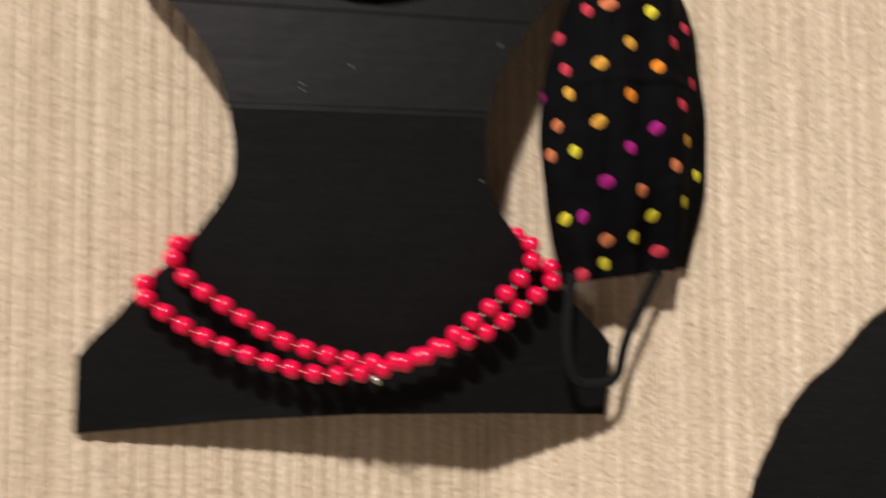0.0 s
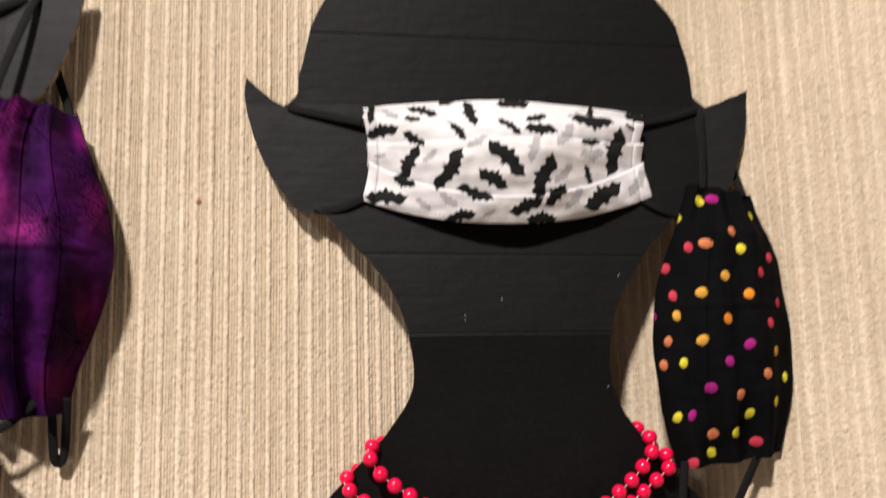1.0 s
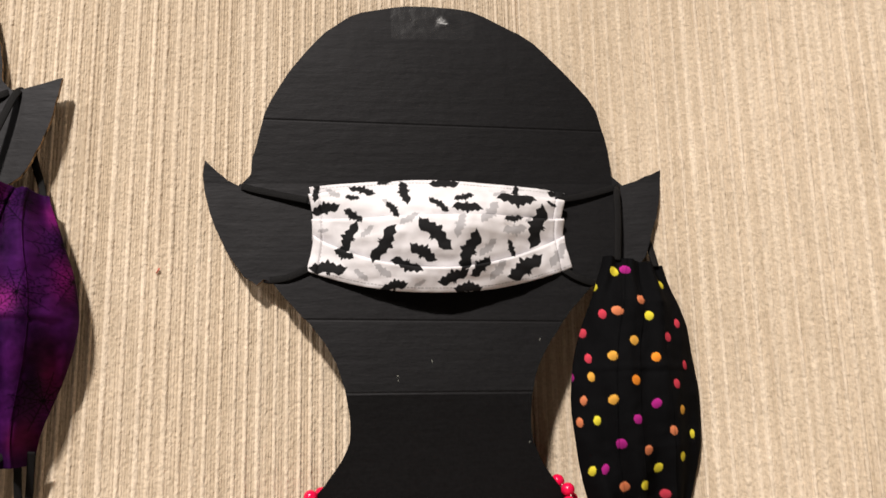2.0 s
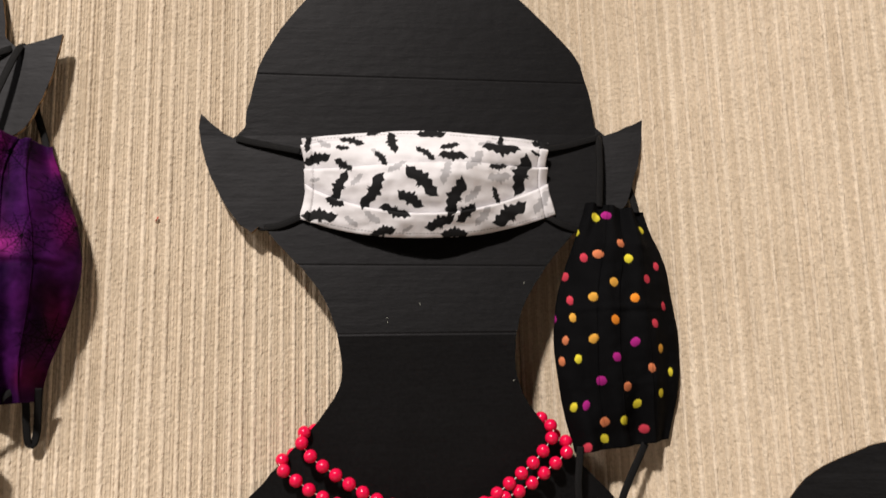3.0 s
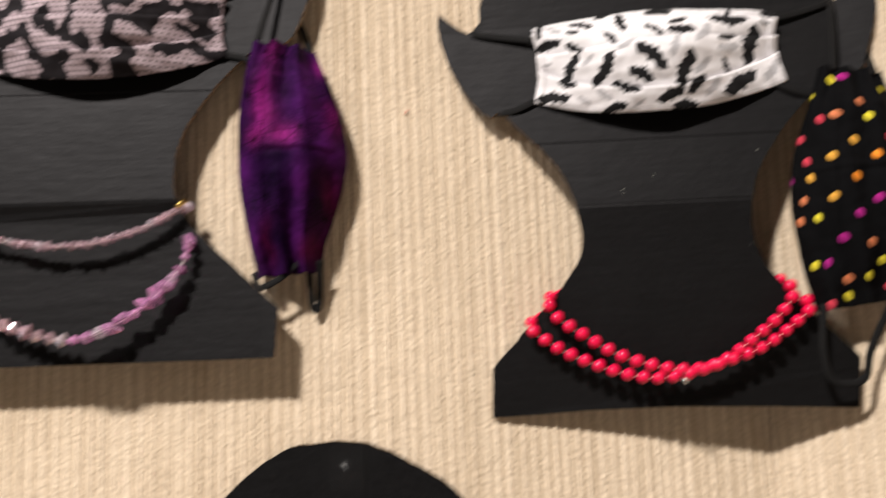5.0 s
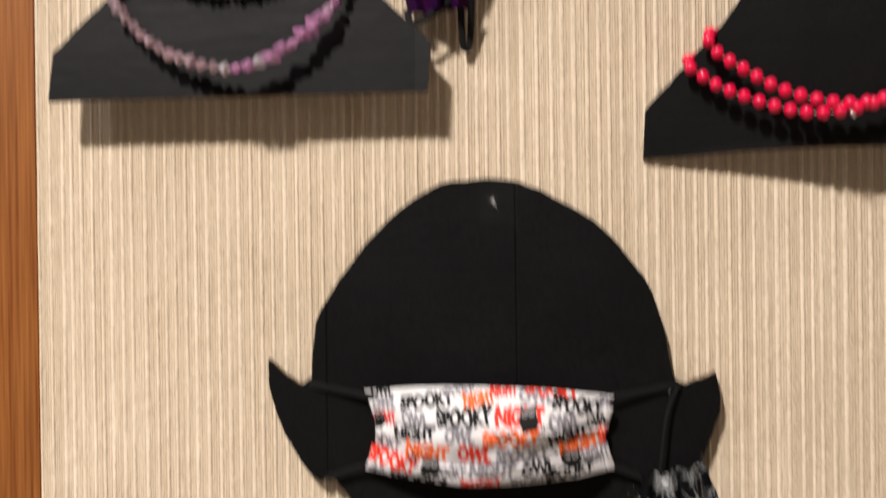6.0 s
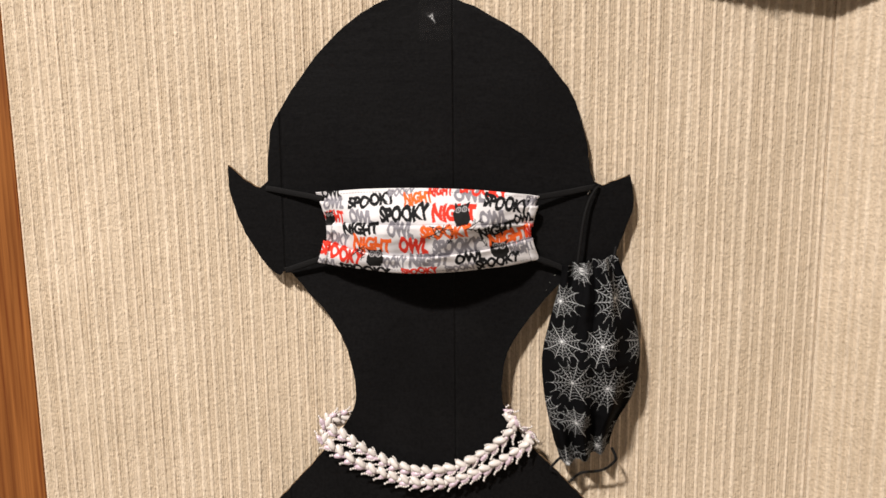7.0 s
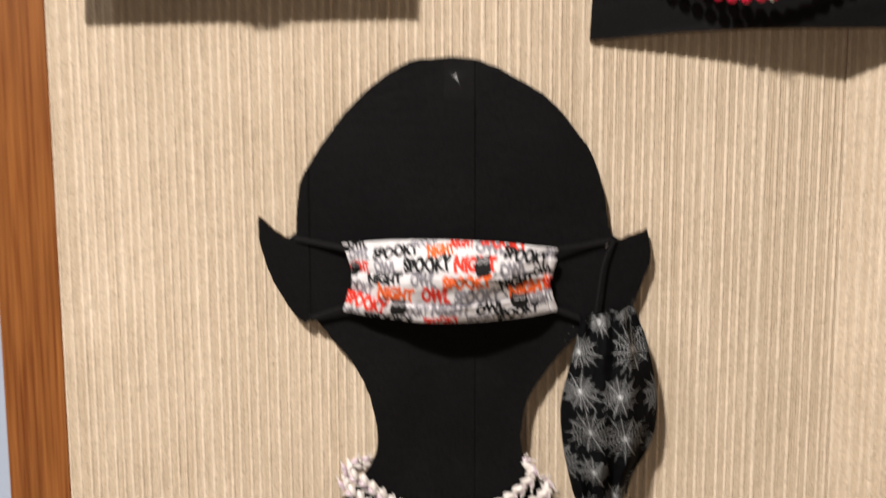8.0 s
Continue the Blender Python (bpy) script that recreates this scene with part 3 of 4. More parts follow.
def web_lines(x, y, webs, width, seed):
    """How strongly each point lies on a thread of one of the webs (across, height, radius): spokes, and rings that sag between them. The spokes run past the last ring."""
    rng = np.random.default_rng(seed)
    out = np.zeros(len(x))
    least = np.min([np.hypot(x - cx, y - cy) / big for cx, cy, big in webs], 0)
    for cx, cy, big in webs:
        r, t = np.hypot(x - cx, y - cy), np.arctan2(y - cy, x - cx)
        count, turn = int(rng.integers(12, 15)), rng.uniform(0, 6.3)
        t = t + 0.10 * np.sin(3 * t + turn)
        f = ((t + turn) / (2 * math.pi) * count) % 1.0
        k = np.floor((t + turn) / (2 * math.pi) * count) % count
        spoke = np.minimum(f, 1 - f) * 2 * math.pi / count * r
        ring = r * (1 + 0.20 * np.sin(math.pi * f)) + 0.5 * np.sin(k * 2.4 + turn)
        gap = big / 6.0
        off = np.abs((ring / gap + 0.5) % 1 - 0.5) * gap
        mine = r / big < 1.03 * least
        line = np.maximum(np.clip(1.5 - spoke / width, 0, 1) * (r / big < 1.15 * least) * (r < big * (1.0 + 0.12 * np.sin(5 * k + turn))), np.clip(1.5 - off / width, 0, 1) * (ring < big * 0.93) * mine)
        line = np.maximum(line * (1.10 - 0.30 * np.clip(r / big, 0, 1)), np.clip(1.3 - r / 1.1, 0, 1.3))
        out = np.maximum(out, line)
    return out


def web_print(x, y):
    webs = numbers("-26,30,16 17,31,19 -25,-4,16 6,-5,17 -17,-36,19 11,-41,21 -13,-71,14 -19,-106,15.6 -9,54,10.9 42,-8,17.2 -41,-66,18.7 12,62,12.5 6,-99,12.5 30,-90,14.8 42,-53,14.0")
    k = web_lines(y, x, webs, 0.10, 4)[:, None]
    return np.array((0.004, 0.004, 0.0045)) + k * np.array((0.66, 0.67, 0.68))


def dyed_shaded_print(x, y):
    """Purple cloth, dyed in soft streaks of magenta, violet and near black, with fine dark webs. Light and shade at the
    seam are painted in.
    """
    h, u = x, y + 2.5 * smooth_noise(y, x, 17, 3.1, 2)
    c = np.tile((0.032, 0.005, 0.054), (len(x), 1))
    tints = {"m": (0.18, 0.009, 0.125), "v": (0.074, 0.008, 0.108), "p": (0.27, 0.018, 0.180), "d": (0.008, 0.0014, 0.018), "r": (0.085, 0.004, 0.040)}
    # the seam's lit upper side (p) and shaded underside (d) are painted here too
    spots = "m,17,112,6,14 m,9,80,8,22 p,10,62,9,14 p,26,46,13,8 p,4,48,7,8 d,24,29,16,5 v,60,36,12,8 m,51,108,9,9 m,61,64,8,16 v,42,98,5,18 v,44,62,9,20 v,-9,26,8,14 d,20,16,12,18 v,37,10,6,20 v,31,-24,6,14 r,56,0,12,20 d,46,-2,5,18 v,0,-26,9,14 r,11,-30,5,16 r,44,-36,10,12 d,22,-30,5,12"
    for item in spots.split():
        ink, *rest = item.split(",")
        cx, cy, wide, tall = (float(k) for k in rest)
        k = np.exp(-(((u - cx) / wide) ** 2) - ((h - cy) / tall) ** 2)[:, None] * 0.9
        c = c * (1 - k) + np.array(tints[ink]) * k
    c = c * np.clip(0.95 + 0.36 * smooth_noise(y, x * 0.6, 12, 5.3, 3) + 0.22 * smooth_noise(y, x, 3.5, 9.1, 2), 0.25, 1.7)[:, None]
    k = web_lines(y, x, numbers("3,45,19 38,51,18 65,62,17 23,110,19 58,87,19 12,2,19 52,-14,18 -4,80,17"), 0.26, 7)[:, None]
    return 0.70 * c * (1 - 0.9 * k)


def cell_print(x, y):
    """Pinkish scale-like cells broken by black blots."""
    row = np.floor(y / 3.6)
    cx, cy = (x + row % 2 * 2.1) % 4.2 - 2.1, y % 3.6 - 1.8
    cell = np.clip(1.35 - (np.hypot(cx, cy * 1.1) / 2.1) ** 2, 0.25, 1)[:, None]
    c = np.array((0.50, 0.40, 0.44)) * cell
    blot = smooth_noise(x, y, 13, 21.3, 2)
    return np.where((blot > 0.12)[:, None], np.array((0.010, 0.008, 0.010)), c)


def ear_loop(points, parent, wide=0.0050, thick=0.0009, count=90, twist=0.0):
    return part("ear_loop", ribbon([Vector(p) / 1000 for p in points], wide, thick, count, twist=twist), ELASTIC, parent, "black elastic loop", True)


def face_mask(m, centre, half, top, low, depth, pleats, paint, mat, loops, label, res, seed, pinch=5.0):
    """A mask worn across a bust: corners pulled flat, the middle bulging. top, low: heights of its rims at one side, midway and at the other, in mm."""
    thing = new("face_mask")
    thing.matrix_world = m
    tagged(thing, label, "face mask", "face masks worn on the busts")
    cx, cy = centre
    hump = lambda a: (1 - (2 * a - 1) ** 2)
    rim = lambda k: (lambda a: k[0] + (k[2] - k[0]) * a + (k[1] - (k[0] + k[2]) / 2) * hump(a) - cy)
    pleated_cloth("cloth", lambda a: -half + 2 * half * a, rim(low), rim(top), depth, pleats, lambda a: 0.025 + 0.04 * (2 * a - 1) ** 2,
                  paint, mat, thing, res=res, seed=seed, pinch=pinch).location = (cx / 1000, cy / 1000, 0)
    for path in loops:
        ear_loop(path, thing, 0.0050, 0.0007)
    return thing


def bulge(edge, mid, low, top):
    """Stand-off of a worn mask: edge at its sides, mid in its middle, low and top at its two rims, in mm."""
    def depth(a, b):
        s = np.clip(1 - (2 * a - 1) ** 2, 0, 1) ** 1.35
        rim = np.where(b < 0.55, low + (mid - low) * np.sin(np.clip(b / 0.55, 0, 1) * math.pi / 2), top + (mid - top) * np.cos(np.clip((b - 0.55) / 0.45, 0, 1) * math.pi / 2))
        return edge + (rim - edge) * s
    return depth


face_mask(RED_BUST, (3, 257), 92, (296, 298.5, 292), (236, 218, 237), bulge(5, 35, 21, 15), ((0.345, 0.19), (0.56, 0.60), (0.83, 0.875)), winged_print, COTTON,
          [[(-88, 286, 6), (-108, 290.5, 4), (-127, 295, 2.5), (-134, 297, 1), (-137, 294, -5), (-133, 262, -7), (-121, 236, -5), (-118, 232, 3), (-113, 230, 6), (-101, 231.5, 8), (-86, 238, 8)],
           [(87, 286, 6), (108, 290, 4), (128, 295.5, 2.5), (135, 297.5, 1), (138, 294, -5), (133, 262, -7), (121, 236, -5), (118, 231, 3), (112, 226, 7), (100, 229.5, 9), (86, 238, 8)]],
          "white pleated face mask with black and grey scalloped motifs", 0.44, 1)
face_mask(PEARL_BUST, (0, 274), 92, (305, 309, 301), (247, 242.5, 249), bulge(20, 54, 46, 26), ((0.28, 0.20), (0.52, 0.56), (0.80, 0.82)), word_print, COTTON,
          [[(-86, 300, 20), (-110, 304, 16), (-134, 308, 12.5), (-138, 305, 6), (-137, 275, 5), (-125, 244, 8), (-121, 240, 17), (-108, 244, 19), (-87, 251, 21)],
           [(88, 300, 20), (110, 303, 16), (134, 307, 12.5), (138, 304, 6), (137, 275, 5), (124, 242, 8), (119, 236, 17), (106, 243, 19), (86, 251, 21)]],
          "white pleated face mask printed with orange, grey and black words", 0.40, 2, 7.0)
face_mask(PINK_BUST, (4, 255), 102, (287, 292, 287), (230, 210, 230), bulge(18, 48, 34, 28), ((0.28, 0.2), (0.52, 0.52), (0.78, 0.76)), cell_print, COTTON,
          [[(-95, 284, 18), (-118, 292, 15), (-140, 301, 13), (-144, 298, 6), (-143, 268, 6), (-131, 238, 8), (-126, 233, 19), (-112, 232, 20), (-94, 232, 20)],
           [(103, 284, 18), (120, 292, 15.5), (137, 301, 13.5), (143, 304.5, 10), (146, 299, 3), (145, 268, 3), (131, 232, 8), (126, 226, 19), (115, 229, 20), (102, 232, 20)]],
          "black pleated face mask with a pinkish scaly print", 0.7, 3)


def hanging_mask(m, rows, depth, paint, mat, loops, label, seed, cord=(0.0046, 0.0009), res=0.55, slant=(0, 0)):
    """A mask hung by one loop, its pleats running down it. rows: (height, near edge, far edge) from top to bottom, in mm."""
    thing = new("face_mask")
    thing.matrix_world = m
    tagged(thing, label, "face mask", "face masks hung from the ears")
    h, lo, hi = (np.array(k, float) for k in zip(*rows))
    at = (h - h[0]) / (h[-1] - h[0])
    soft = lambda v: (lambda a: np.interp(a, np.linspace(0, 1, 80), np.convolve(np.pad(np.interp(np.linspace(0, 1, 80), at, v), 5, mode="edge"), np.ones(11) / 11, "valid")))
    pleated_cloth("cloth", lambda a: h[0] + (h[-1] - h[0]) * a, soft(lo), soft(hi), depth, ((0.27, 0.27), (0.47, 0.47), (0.70, 0.70)), lambda a: 0.006 + 0.10 * (2 * a - 1) ** 4,
                  paint, mat, thing, upright=True, seed=seed, res=res, slant=slant)
    for path in loops:
        ear_loop(path, thing, *cord)
    return thing


def drape(edge, top, mid, low, fold=2.2, seam=0.45, ridge=0.5):
    """Stand-off of a hanging mask: edge at its sides; top, mid and low down its middle; fold: depth of its soft pleats; ridge: height of the seam across it."""
    def depth(a, b):
        line = np.interp(a, [0, 0.18, seam, 0.75, 1], [top, (top + mid) / 2 + 6, mid, (mid + low) / 2 + 5, low])
        s = np.clip(1 - (2 * b - 1) ** 2, 0, 1) ** 0.8
        crease = ridge * (np.exp(-(((a - seam + 0.012) / 0.014) ** 2)) - np.exp(-(((a - seam - 0.012) / 0.014) ** 2))) * np.clip(3.4 - 8 * np.abs(b - 0.5), 0, 1)
        return edge + (line - edge) * s + fold * np.sin(b * 19 + 1.5 * np.sin(a * 4)) * (0.14 + 1.2 * np.abs(a - seam)) + crease
    return depth


DOTS = pose(0.18, -0.0618, 1.6, 90, 0, -9.4)
hanging_mask(DOTS, [(76, -4, 36), (58, -12, 41), (36, -21, 50), (8, -31, 53), (-20, -34, 56), (-45, -32, 55), (-70, -28, 51), (-88, -22, 46), (-93, -20, 44)],
             drape(0, 4, 27, 6, 5.5), dotted_print, DARK_COTTON,
             [[(4, 76, 3), (7, 105, 0), (9, 128, -4), (17, 130, -17), (26, 112, -17), (32, 88, -10), (32, 72, 0)],
              [(-19, -92, 4), (-22, -122, 4), (-18, -143, 2), (-6, -147, 0), (5, -143, 0), (10, -124, 2), (26, -91, 5)]],
             "black cotton face mask with multicoloured dots, hung by one loop", 4, (0.0052, 0.0008), res=0.45, slant=(-7, 8))
PURPLE = pose(-0.24, 0, 1.6, 90, 0, 0)
hanging_mask(PURPLE, [(123, -2, 45), (105, -7, 52), (64, -13, 66), (35, -14, 70), (7, -12, 65), (-16, -8, 57), (-32, -5, 50), (-54, 0, 47)],
             drape(15, 25, 50, 24, 7.0, 0.49, 0.8), dyed_shaded_print, SATIN,
             [[(5, 124, 31), (10, 145, 27), (16, 168, 22), (20.5, 185, 16.5), (23, 192, 11), (26, 189, 3), (28, 176, 2), (32, 150, 4), (39, 128, 8), (42, 116, 12)],
              [(-2, -52, 20), (4, -63, 24), (18, -57, 24), (32, -46, 22), (38, -50, 16), (39, -66, 12), (40, -78, 9), (43, -80, 8), (45, -72, 9), (46, -58, 14), (47, -44, 20)]],
             "purple and magenta dyed face mask hung by one loop", 5, (0.0048, 0.0008), 0.6, (-9, 3))
WEBS = pose(-0.05, 0, 1.15, 90, 0, 0)
hanging_mask(WEBS, [(60, -24, 18), (44, -26, 28), (6, -36, 38), (-23, -41, 42), (-47, -39, 39), (-70, -35, 30), (-80, -32, 23), (-100, -27, 19), (-108, -22, 18)],
             drape(20, 24, 50, 26, 9.0, 0.5), web_print, DARK_COTTON,
             [[(-12, 58, 24), (-8, 90, 22), (-4, 106, 19), (1, 116, 16.5), (5, 119.5, 13), (10, 116, 4), (16, 106, 3), (21, 88, 4), (20, 68, 13), (16, 58, 20)],
              [(19, -100, 24), (22, -110, 26), (12, -122, 20), (-6, -126, 18), (-18, -134, 20), (-26, -124, 24), (-32, -118, 26), (-24, -108, 26)]],
             "black cotton face mask with white web print, hung by one loop", 6, (0.0024, 0.0022), 0.235, (8, 14))


# ---- necklaces ----
def bead_mesh(name, mat, bm, smooth=True):
    me = bpy.data.meshes.new(name)
    bm.to_mesh(me)
    bm.free()
    if smooth:
        me.polygons.foreach_set("use_smooth", [True] * len(me.polygons))
    me.materials.append(mat)
    return me


def string_path(front, lean, lift, sag):
    """The strand over the bust's face: (across, height) pairs in mm; lift: its stand-off at the ends, sag: in its middle."""
    n = len(front) - 1
    return [(u, v, lean(v / 1000) * 1000 + lift + (sag - lift) * math.sin(math.pi * i / n)) for i, (u, v) in enumerate(front)]


def placed(me, name, parent, at, turn=None, size=1.0):
    ob = new(name, me)
    ob.parent = parent
    ob.matrix_local = Matrix.LocRotScale(at, turn, (size, size, size))
    return ob


def necklace(m, label):
    thing = new("necklace")
    thing.matrix_world = m
    return tagged(thing, label, "necklace", "necklaces on the busts")


def spread(path, pitch):
    """Points at that pitch along a strand, with their directions; mm in, metres out."""
    fine = spline([Vector(p) / 1000 for p in path], 400)
    run = np.linalg.norm(np.diff(fine, axis=0), axis=1).sum()
    pts = spline([Vector(p) / 1000 for p in path], int(run / pitch) + 1)
    return [(Vector(p), Vector(pts[min(i + 1, len(pts) - 1)] - pts[max(i - 1, 0)]).normalized()) for i, p in enumerate(pts)]


bm = bmesh.new()
bmesh.ops.create_uvsphere(bm, u_segments=20, v_segments=12, radius=0.00455)
ROUND = bead_mesh("bead", RED_BEAD, bm)
red = necklace(RED_BUST, "glossy coral-red bead necklace wound twice round the bust")
for front in ([(-78, 88), (-87, 85), (-80, 71.5), (-64, 59.5), (-38, 43), (-10, 33.5), (12, 31), (33, 36), (58, 53), (75, 67), (86, 83), (80, 92)],
              [(-93, 72), (-101, 66), (-84, 51.5), (-66, 41.5), (-38, 30.5), (-17, 26), (4, 27), (23, 31.5), (43, 38), (62, 45), (80, 57), (97, 72), (89, 80)]):
    path = string_path(front, LEAN_RED, 3.5, 17)
    path[0], path[-1] = (*path[0][:2], path[0][2] - 9), (*path[-1][:2], path[-1][2] - 9)
    part("string", ribbon([Vector(p) / 1000 for p in path], 0.0006, 0.0006, 120, 6), THREAD, red, "pale thread")
    for at, way in spread(path, 0.0104):
        placed(ROUND, "bead", red, at)
bm = bmesh.new()
bmesh.ops.create_cone(bm, cap_ends=True, segments=10, radius1=0.0018, radius2=0.0012, depth=0.005)
placed(bead_mesh("clasp", SILVER, bm), "clasp", red, (0.006, 0.0235, 0.0215), Euler((1.2, 0.4, 0.6)))


def faceted(radius, tall, segments, mat):
    """A cut bead: two cones base to base with a narrow girdle."""
    bm = bmesh.new()
    bmesh.ops.create_cone(bm, cap_ends=True, segments=segments, radius1=radius, radius2=radius * 0.25, depth=tall * 0.45, matrix=Matrix.Translation((0, 0, tall * 0.27)))
    bmesh.ops.create_cone(bm, cap_ends=True, segments=segments, radius1=radius * 0.25, radius2=radius, depth=tall * 0.45, matrix=Matrix.Translation((0, 0, -tall * 0.27)))
    bmesh.ops.create_cone(bm, cap_ends=False, segments=segments, radius1=radius, radius2=radius, depth=tall * 0.1)
    bmesh.ops.remove_doubles(bm, verts=bm.verts, dist=1e-5)
    return bead_mesh("crystal_bead", mat, bm, False)


rng = random.Random(5)
ROSE_CUT = faceted(0.0046, 0.0082, 8, PINK_CRYSTAL)
SMALL_CUT, LARGE_CUT = faceted(0.0032, 0.0058, 7, PINK_CRYSTAL), faceted(0.0037, 0.0106, 6, LILAC_CRYSTAL)
for front, pitch, cut, lift, sag, label in (
        ([(-72, 104), (-80, 98), (-56, 90.5), (-16, 85), (10, 85.5), (40, 93), (71, 109), (76, 114)], 0.0058, SMALL_CUT, 3, 14, "pale rose faceted crystal bead necklace worn high on the neck"),
        ([(-82, 86), (-93, 74), (-68, 44), (-41, 27), (-2, 17), (24, 23), (53, 41), (74, 65), (80, 84), (75, 90)], 0.0086, LARGE_CUT, 4, 17, "lilac faceted crystal bead necklace with uneven beads")):
    thing = necklace(PINK_BUST, label)
    path = string_path(front, LEAN_PINK, lift, sag)
    path[0], path[-1] = (*path[0][:2], path[0][2] - 9), (*path[-1][:2], path[-1][2] - 9)
    part("string", ribbon([Vector(p) / 1000 for p in path], 0.0008, 0.0008, 120, 6), THREAD, thing, "pale thread")
    for at, way in spread(path, pitch):
        rose = cut is SMALL_CUT or at.x < 0.002
        jumble = 0.45 if rose else 1.5
        turn = (way + Vector((rng.uniform(-1, 1), rng.uniform(-1, 1), rng.uniform(-1, 1))) * jumble).to_track_quat("Z", "Y").to_euler()
        size = rng.uniform(0.9, 1.35) if cut is SMALL_CUT else rng.uniform(1.0, 1.35) if rose else rng.uniform(0.85, 1.5)
        placed(ROSE_CUT if rose and cut is LARGE_CUT else cut, "crystal_bead", thing, at + Vector((0, rng.uniform(-1, 1), rng.uniform(-1, 1))) * (0.0008 if rose else 0.0016), turn, size)
    if cut is SMALL_CUT:
        bm = bmesh.new()
        bmesh.ops.create_cone(bm, cap_ends=True, segments=12, radius1=0.0021, radius2=0.0019, depth=0.0075)
        placed(bead_mesh("clasp", GOLD, bm), "clasp", thing, (0.0745, 0.1135, 0.036), Euler((1.1, 0, -0.7)))

bm = bmesh.new()
bmesh.ops.create_uvsphere(bm, u_segments=12, v_segments=8, radius=1.0, matrix=Matrix.Diagonal((0.0046, 0.0023, 0.0023, 1)))
OVAL = bead_mesh("oval_bead", PEARL, bm)
bm = bmesh.new()
bmesh.ops.create_uvsphere(bm, u_segments=12, v_segments=8, radius=1.0, matrix=Matrix.Diagonal((0.0044, 0.0023, 0.0023, 1)))
OVAL_LILAC = bead_mesh("oval_bead", PEARL_LILAC, bm)
seeds = bmesh.new()


def seed_row(at, turn, size):
    """Six tiny beads in a row."""
    for k in range(6):
        off = Euler((0, 0, turn)).to_matrix() @ Vector(((k - 2.5) * 0.0020, 0.0006 * math.sin(k * 1.2), 0))
        bmesh.ops.create_icosphere(seeds, subdivisions=1, radius=0.00112 * size, matrix=Matrix.Translation(at + off * size))


pearls = necklace(PEARL_BUST, "white and lilac pearl bead necklace woven in leaf pairs")
for front in ([(-75, 113), (-89, 112), (-88, 105), (-76, 99), (-54, 84), (-32, 74), (-10, 68), (2, 68), (25, 73), (47, 85), (59, 94), (67, 101), (71, 109), (68, 116), (61, 116)],
              [(-81, 108), (-93, 98), (-85, 88), (-62, 74), (-39, 65), (-14, 58.5), (12, 59), (36, 66), (60, 77), (80, 90), (85, 96), (79, 99)]):
    path = string_path(front, LEAN_PEARL, 4.5, 10)
    path[0], path[-1] = (*path[0][:2], path[0][2] - 9), (*path[-1][:2], path[-1][2] - 9)
    part("string", ribbon([Vector(p) / 1000 for p in path], 0.0010, 0.0010, 120, 6), THREAD, pearls, "pale thread")
    for at, way in spread(path, 0.0098):
        turn = math.atan2(way.y, way.x)
        side = Vector((-way.y, way.x, 0)).normalized()
        j = lambda k: rng.uniform(-k, k)
        lift = lambda k: Vector((0, 0, k + j(0.0008)))
        # one link of the weave: a large oval above, a lilac one below it, seed rows along both legs of the V
        for mesh, over, along, up, slope, size in ((OVAL, 0.0026, 0.0, 0.0014, -0.50, 1.22), (OVAL, 0.0008, -0.0034, -0.0004, 0.55, 0.95),
                                                   (OVAL_LILAC, -0.0016, 0.0012, 0.0006, 0.50, 1.05), (OVAL_LILAC, -0.0004, 0.0046, 0.0002, 0.2, 0.62)):
            placed(mesh, "oval_bead", pearls, at + side * over + way * (along + j(0.0008)) + lift(up), Euler((j(0.35), j(0.35), turn + slope + j(0.25))), size * rng.uniform(0.92, 1.08))
        seed_row(at - side * 0.0040 - way * 0.0006 + lift(0.0016), turn + 0.50 + j(0.2), rng.uniform(0.9, 1.05))
        seed_row(at + side * 0.0046 + way * 0.0010 + lift(0.0004), turn - 0.40 + j(0.25), rng.uniform(0.75, 0.9))

tagged(part("seed_beading", seeds, PEARL, pearls, "tiny white seed beads", True), kind="stuff")


# ---- tape and lint ----
def tape(m, lean, at, size, seed, fold):
    """Clear tape with one pinched fold; fold: where it lies, and its height, in mm."""
    bm, n = bmesh.new(), 30
    rng = random.Random(seed)
    grid = [[bm.verts.new(((at[0] + size[0] * (i / n - 0.5)) / 1000, (at[1] + size[1] * (j / n - 0.5)) / 1000, 0)) for i in range(n + 1)] for j in range(n + 1)]
    for j, row in enumerate(grid):
        for i, v in enumerate(row):
            rim = min(i, n - i, j, n - j) / n
            u, h = v.co.x * 1000 - fold[0], v.co.y * 1000 - fold[1]
            pinch = fold[2] * max(0.0, min(1.0, -h / 9)) * max(0.0, 1 - abs(u + 3 + 0.35 * h) / 8) * (h > -11)
            pucker = 0.5 * math.exp(-((u / 7) ** 2) - ((h + 4) / 5) ** 2) * noise.noise(v.co * 420 + Vector((seed, 0, 0)))
            v.co.z = lean(v.co.y) + 0.0007 + (pinch + pucker) / 1000 + min(rim * 4, 1) * (0.0003 * noise.noise(v.co * 160 + Vector((seed, 0, 0))) + 0.0002)
            v.co.x += 0.0006 * noise.noise(v.co * 300)
            v.co.y += 0.0006 * noise.noise(v.co * 300 + Vector((7, 0, 0)))
    for j in range(n):
        for i in range(n):
            bm.faces.new((grid[j][i], grid[j][i + 1], grid[j + 1][i + 1], grid[j + 1][i]))
    ob = part("tape_strip", bm, TAPE, None, smooth=True)
    ob.matrix_world = m
    return tagged(ob, "wrinkled clear tape stuck over the bust's crown", "tape")


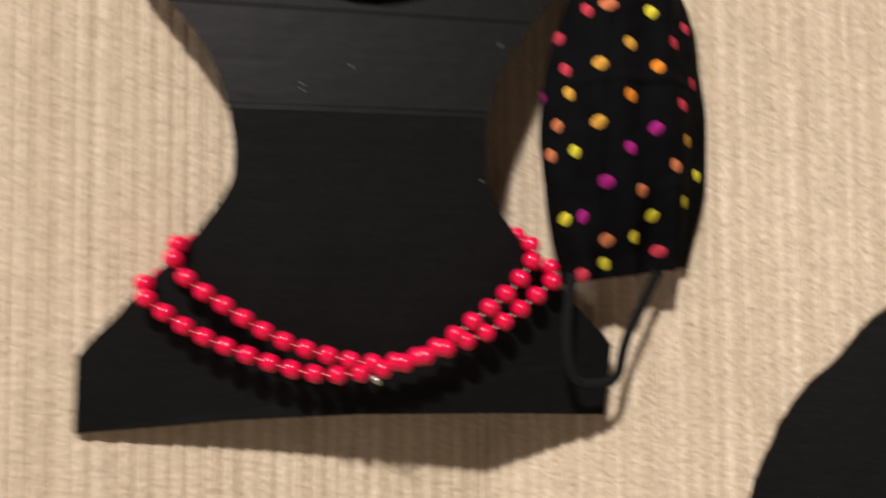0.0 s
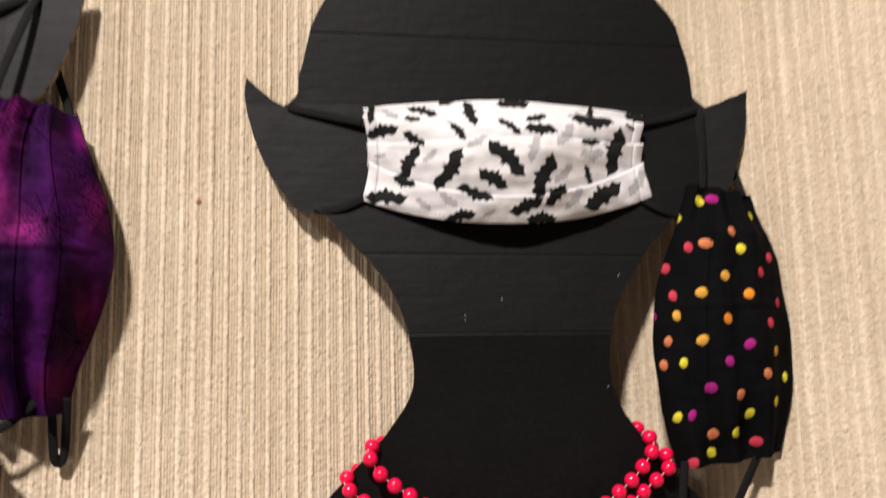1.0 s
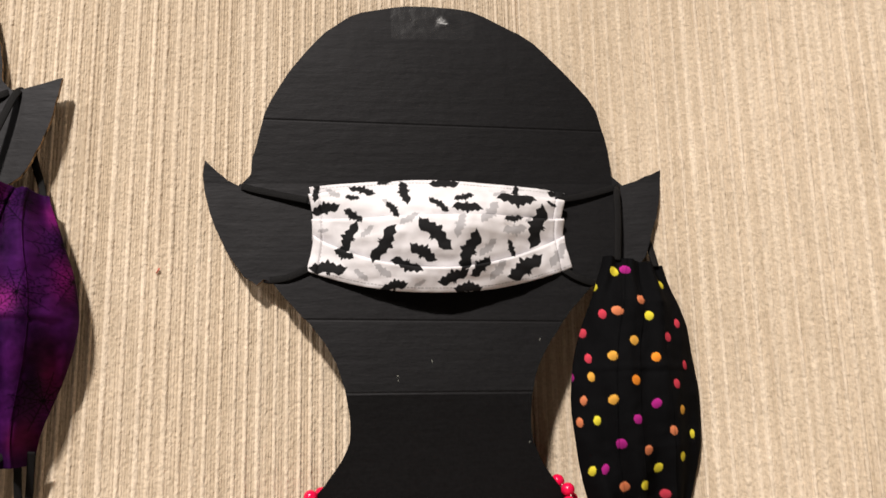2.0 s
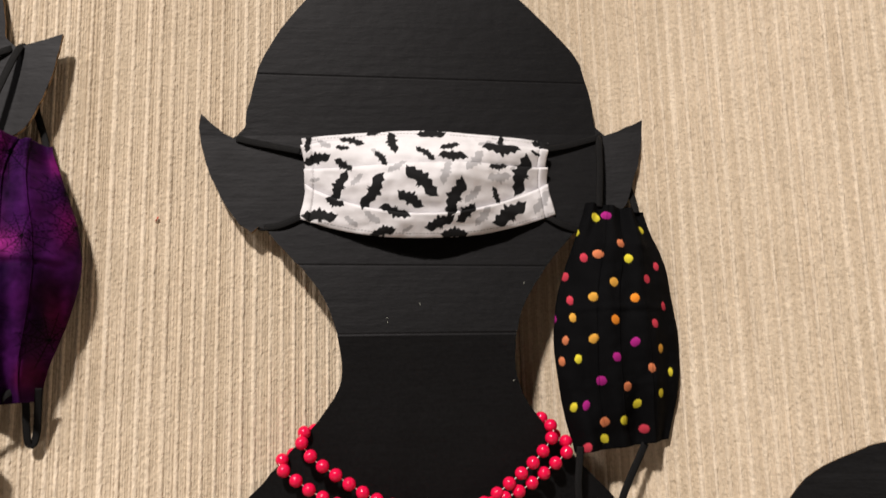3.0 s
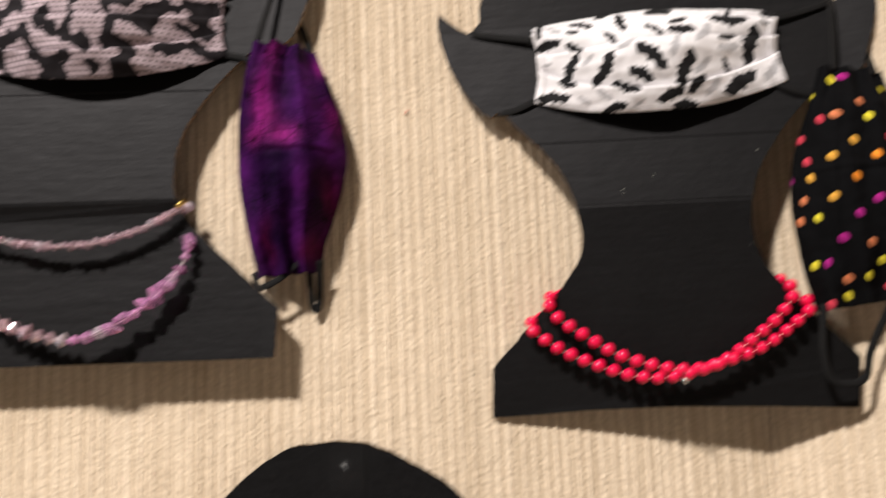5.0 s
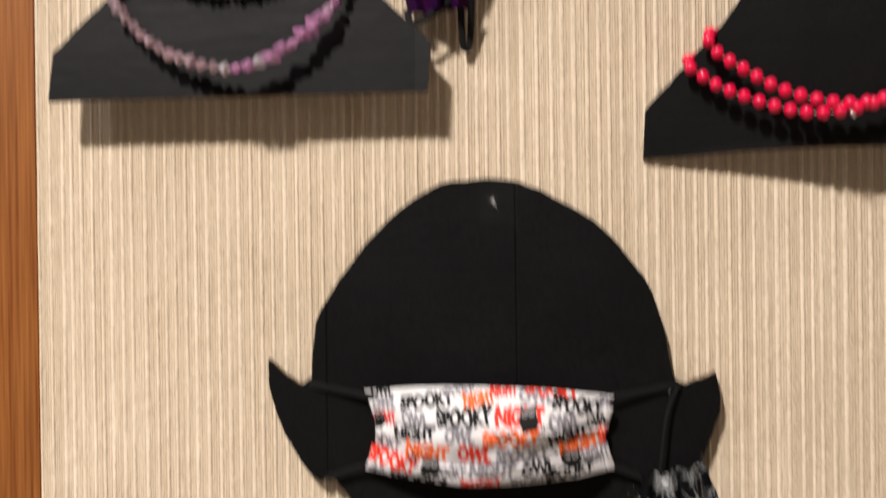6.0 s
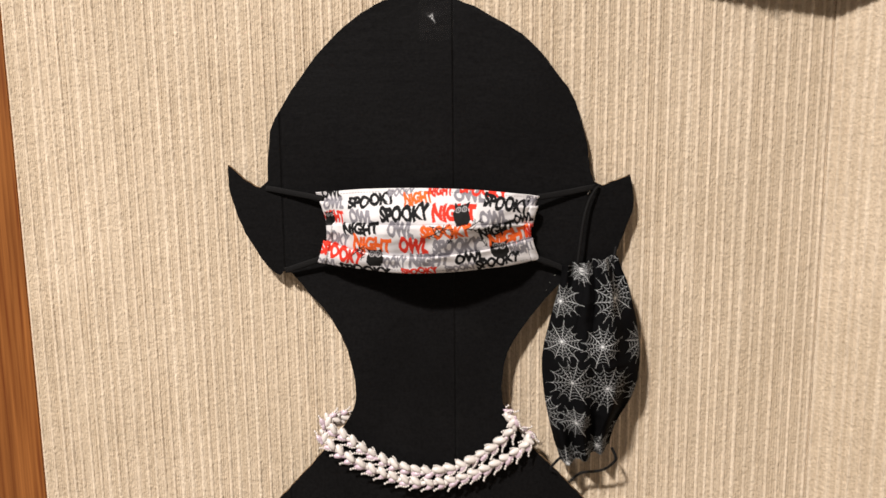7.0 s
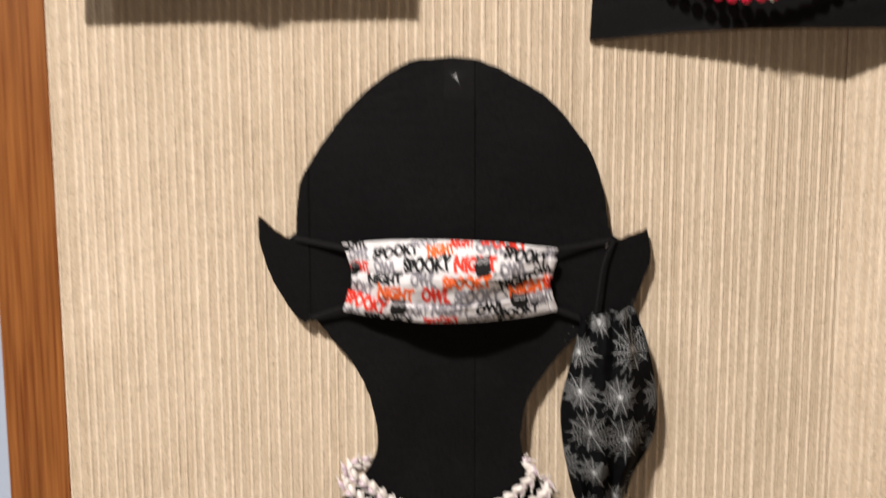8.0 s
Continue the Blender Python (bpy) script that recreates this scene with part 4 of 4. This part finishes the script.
tape(RED_BUST, LEAN_RED, (2, 424), (62, 26), 1, (14, 432, 2.2))
tape(PEARL_BUST, LEAN_PEARL, (8, 443), (28, 34), 2, (7.5, 448, 4.2))


def lint(m, lean, u, v, run, turn):
    """A short pale fibre caught on the board."""
    c, k = math.cos(turn), math.sin(turn)
    pts = [Vector((u + run * c * f, v + run * k * f + 0.3 * math.sin(5 * f), lean(v / 1000) * 1000 + 0.5)) / 1000 for f in (0, 0.3, 0.6, 1.0)]
    ob = part("lint", ribbon(pts, 0.0004, 0.0003, 8, 5), LINT)
    ob.matrix_world = m
    return tagged(ob, "pale fibre of lint on the black board", "lint", "bits of lint")


for u, v, run, turn in ((-28, 163, 1.6, 0.4), (-4, 172, 2.2, 1.8), (-27, 160, 1.2, 2.0), (70, 186, 2.0, 1.2), (60, 118, 1.4, 0.7)):
    lint(RED_BUST, LEAN_RED, u, v, run, turn)
for u, v, run, turn in ((104, 234, 0.7, 1.0), (100, 228, 0.5, 0.5), (97, 222, 0.8, 1.4)):
    lint(PEARL_BUST, LEAN_PEARL, u, v, run, turn)


fleck = part("lint", ribbon([Vector(p) / 1000 for p in ((-126.6, -1.8, 1671.4), (-125.8, -2.3, 1672.6), (-125.2, -2.2, 1673.4), (-124.9, -1.7, 1674.6))], 0.0013, 0.0008, 10, 5), RED_LINT)
tagged(fleck, "tiny red fibre caught on the ribbed wall cloth", "lint", "bits of lint")


def staple(m, lean, u, v, run, turn):
    """A bent wire staple, its crown just off the board."""
    c, k = math.cos(turn) * run / 2, math.sin(turn) * run / 2
    w = lean(v / 1000) * 1000
    pts = [Vector(p) / 1000 for p in ((u - c, v - k, w - 1.5), (u - c, v - k, w + 0.9), (u, v, w + 1.3), (u + c, v + k, w + 0.9), (u + c, v + k, w - 1.5))]
    ob = part("staple", ribbon(pts, 0.0009, 0.0007, 24, 6), SILVER, smooth=True)
    ob.matrix_world = m
    return tagged(ob, "small silver staple in the black board beside the ear", "staple")


staple(PEARL_BUST, LEAN_PEARL, 131, 303, 3.0, 0.9)
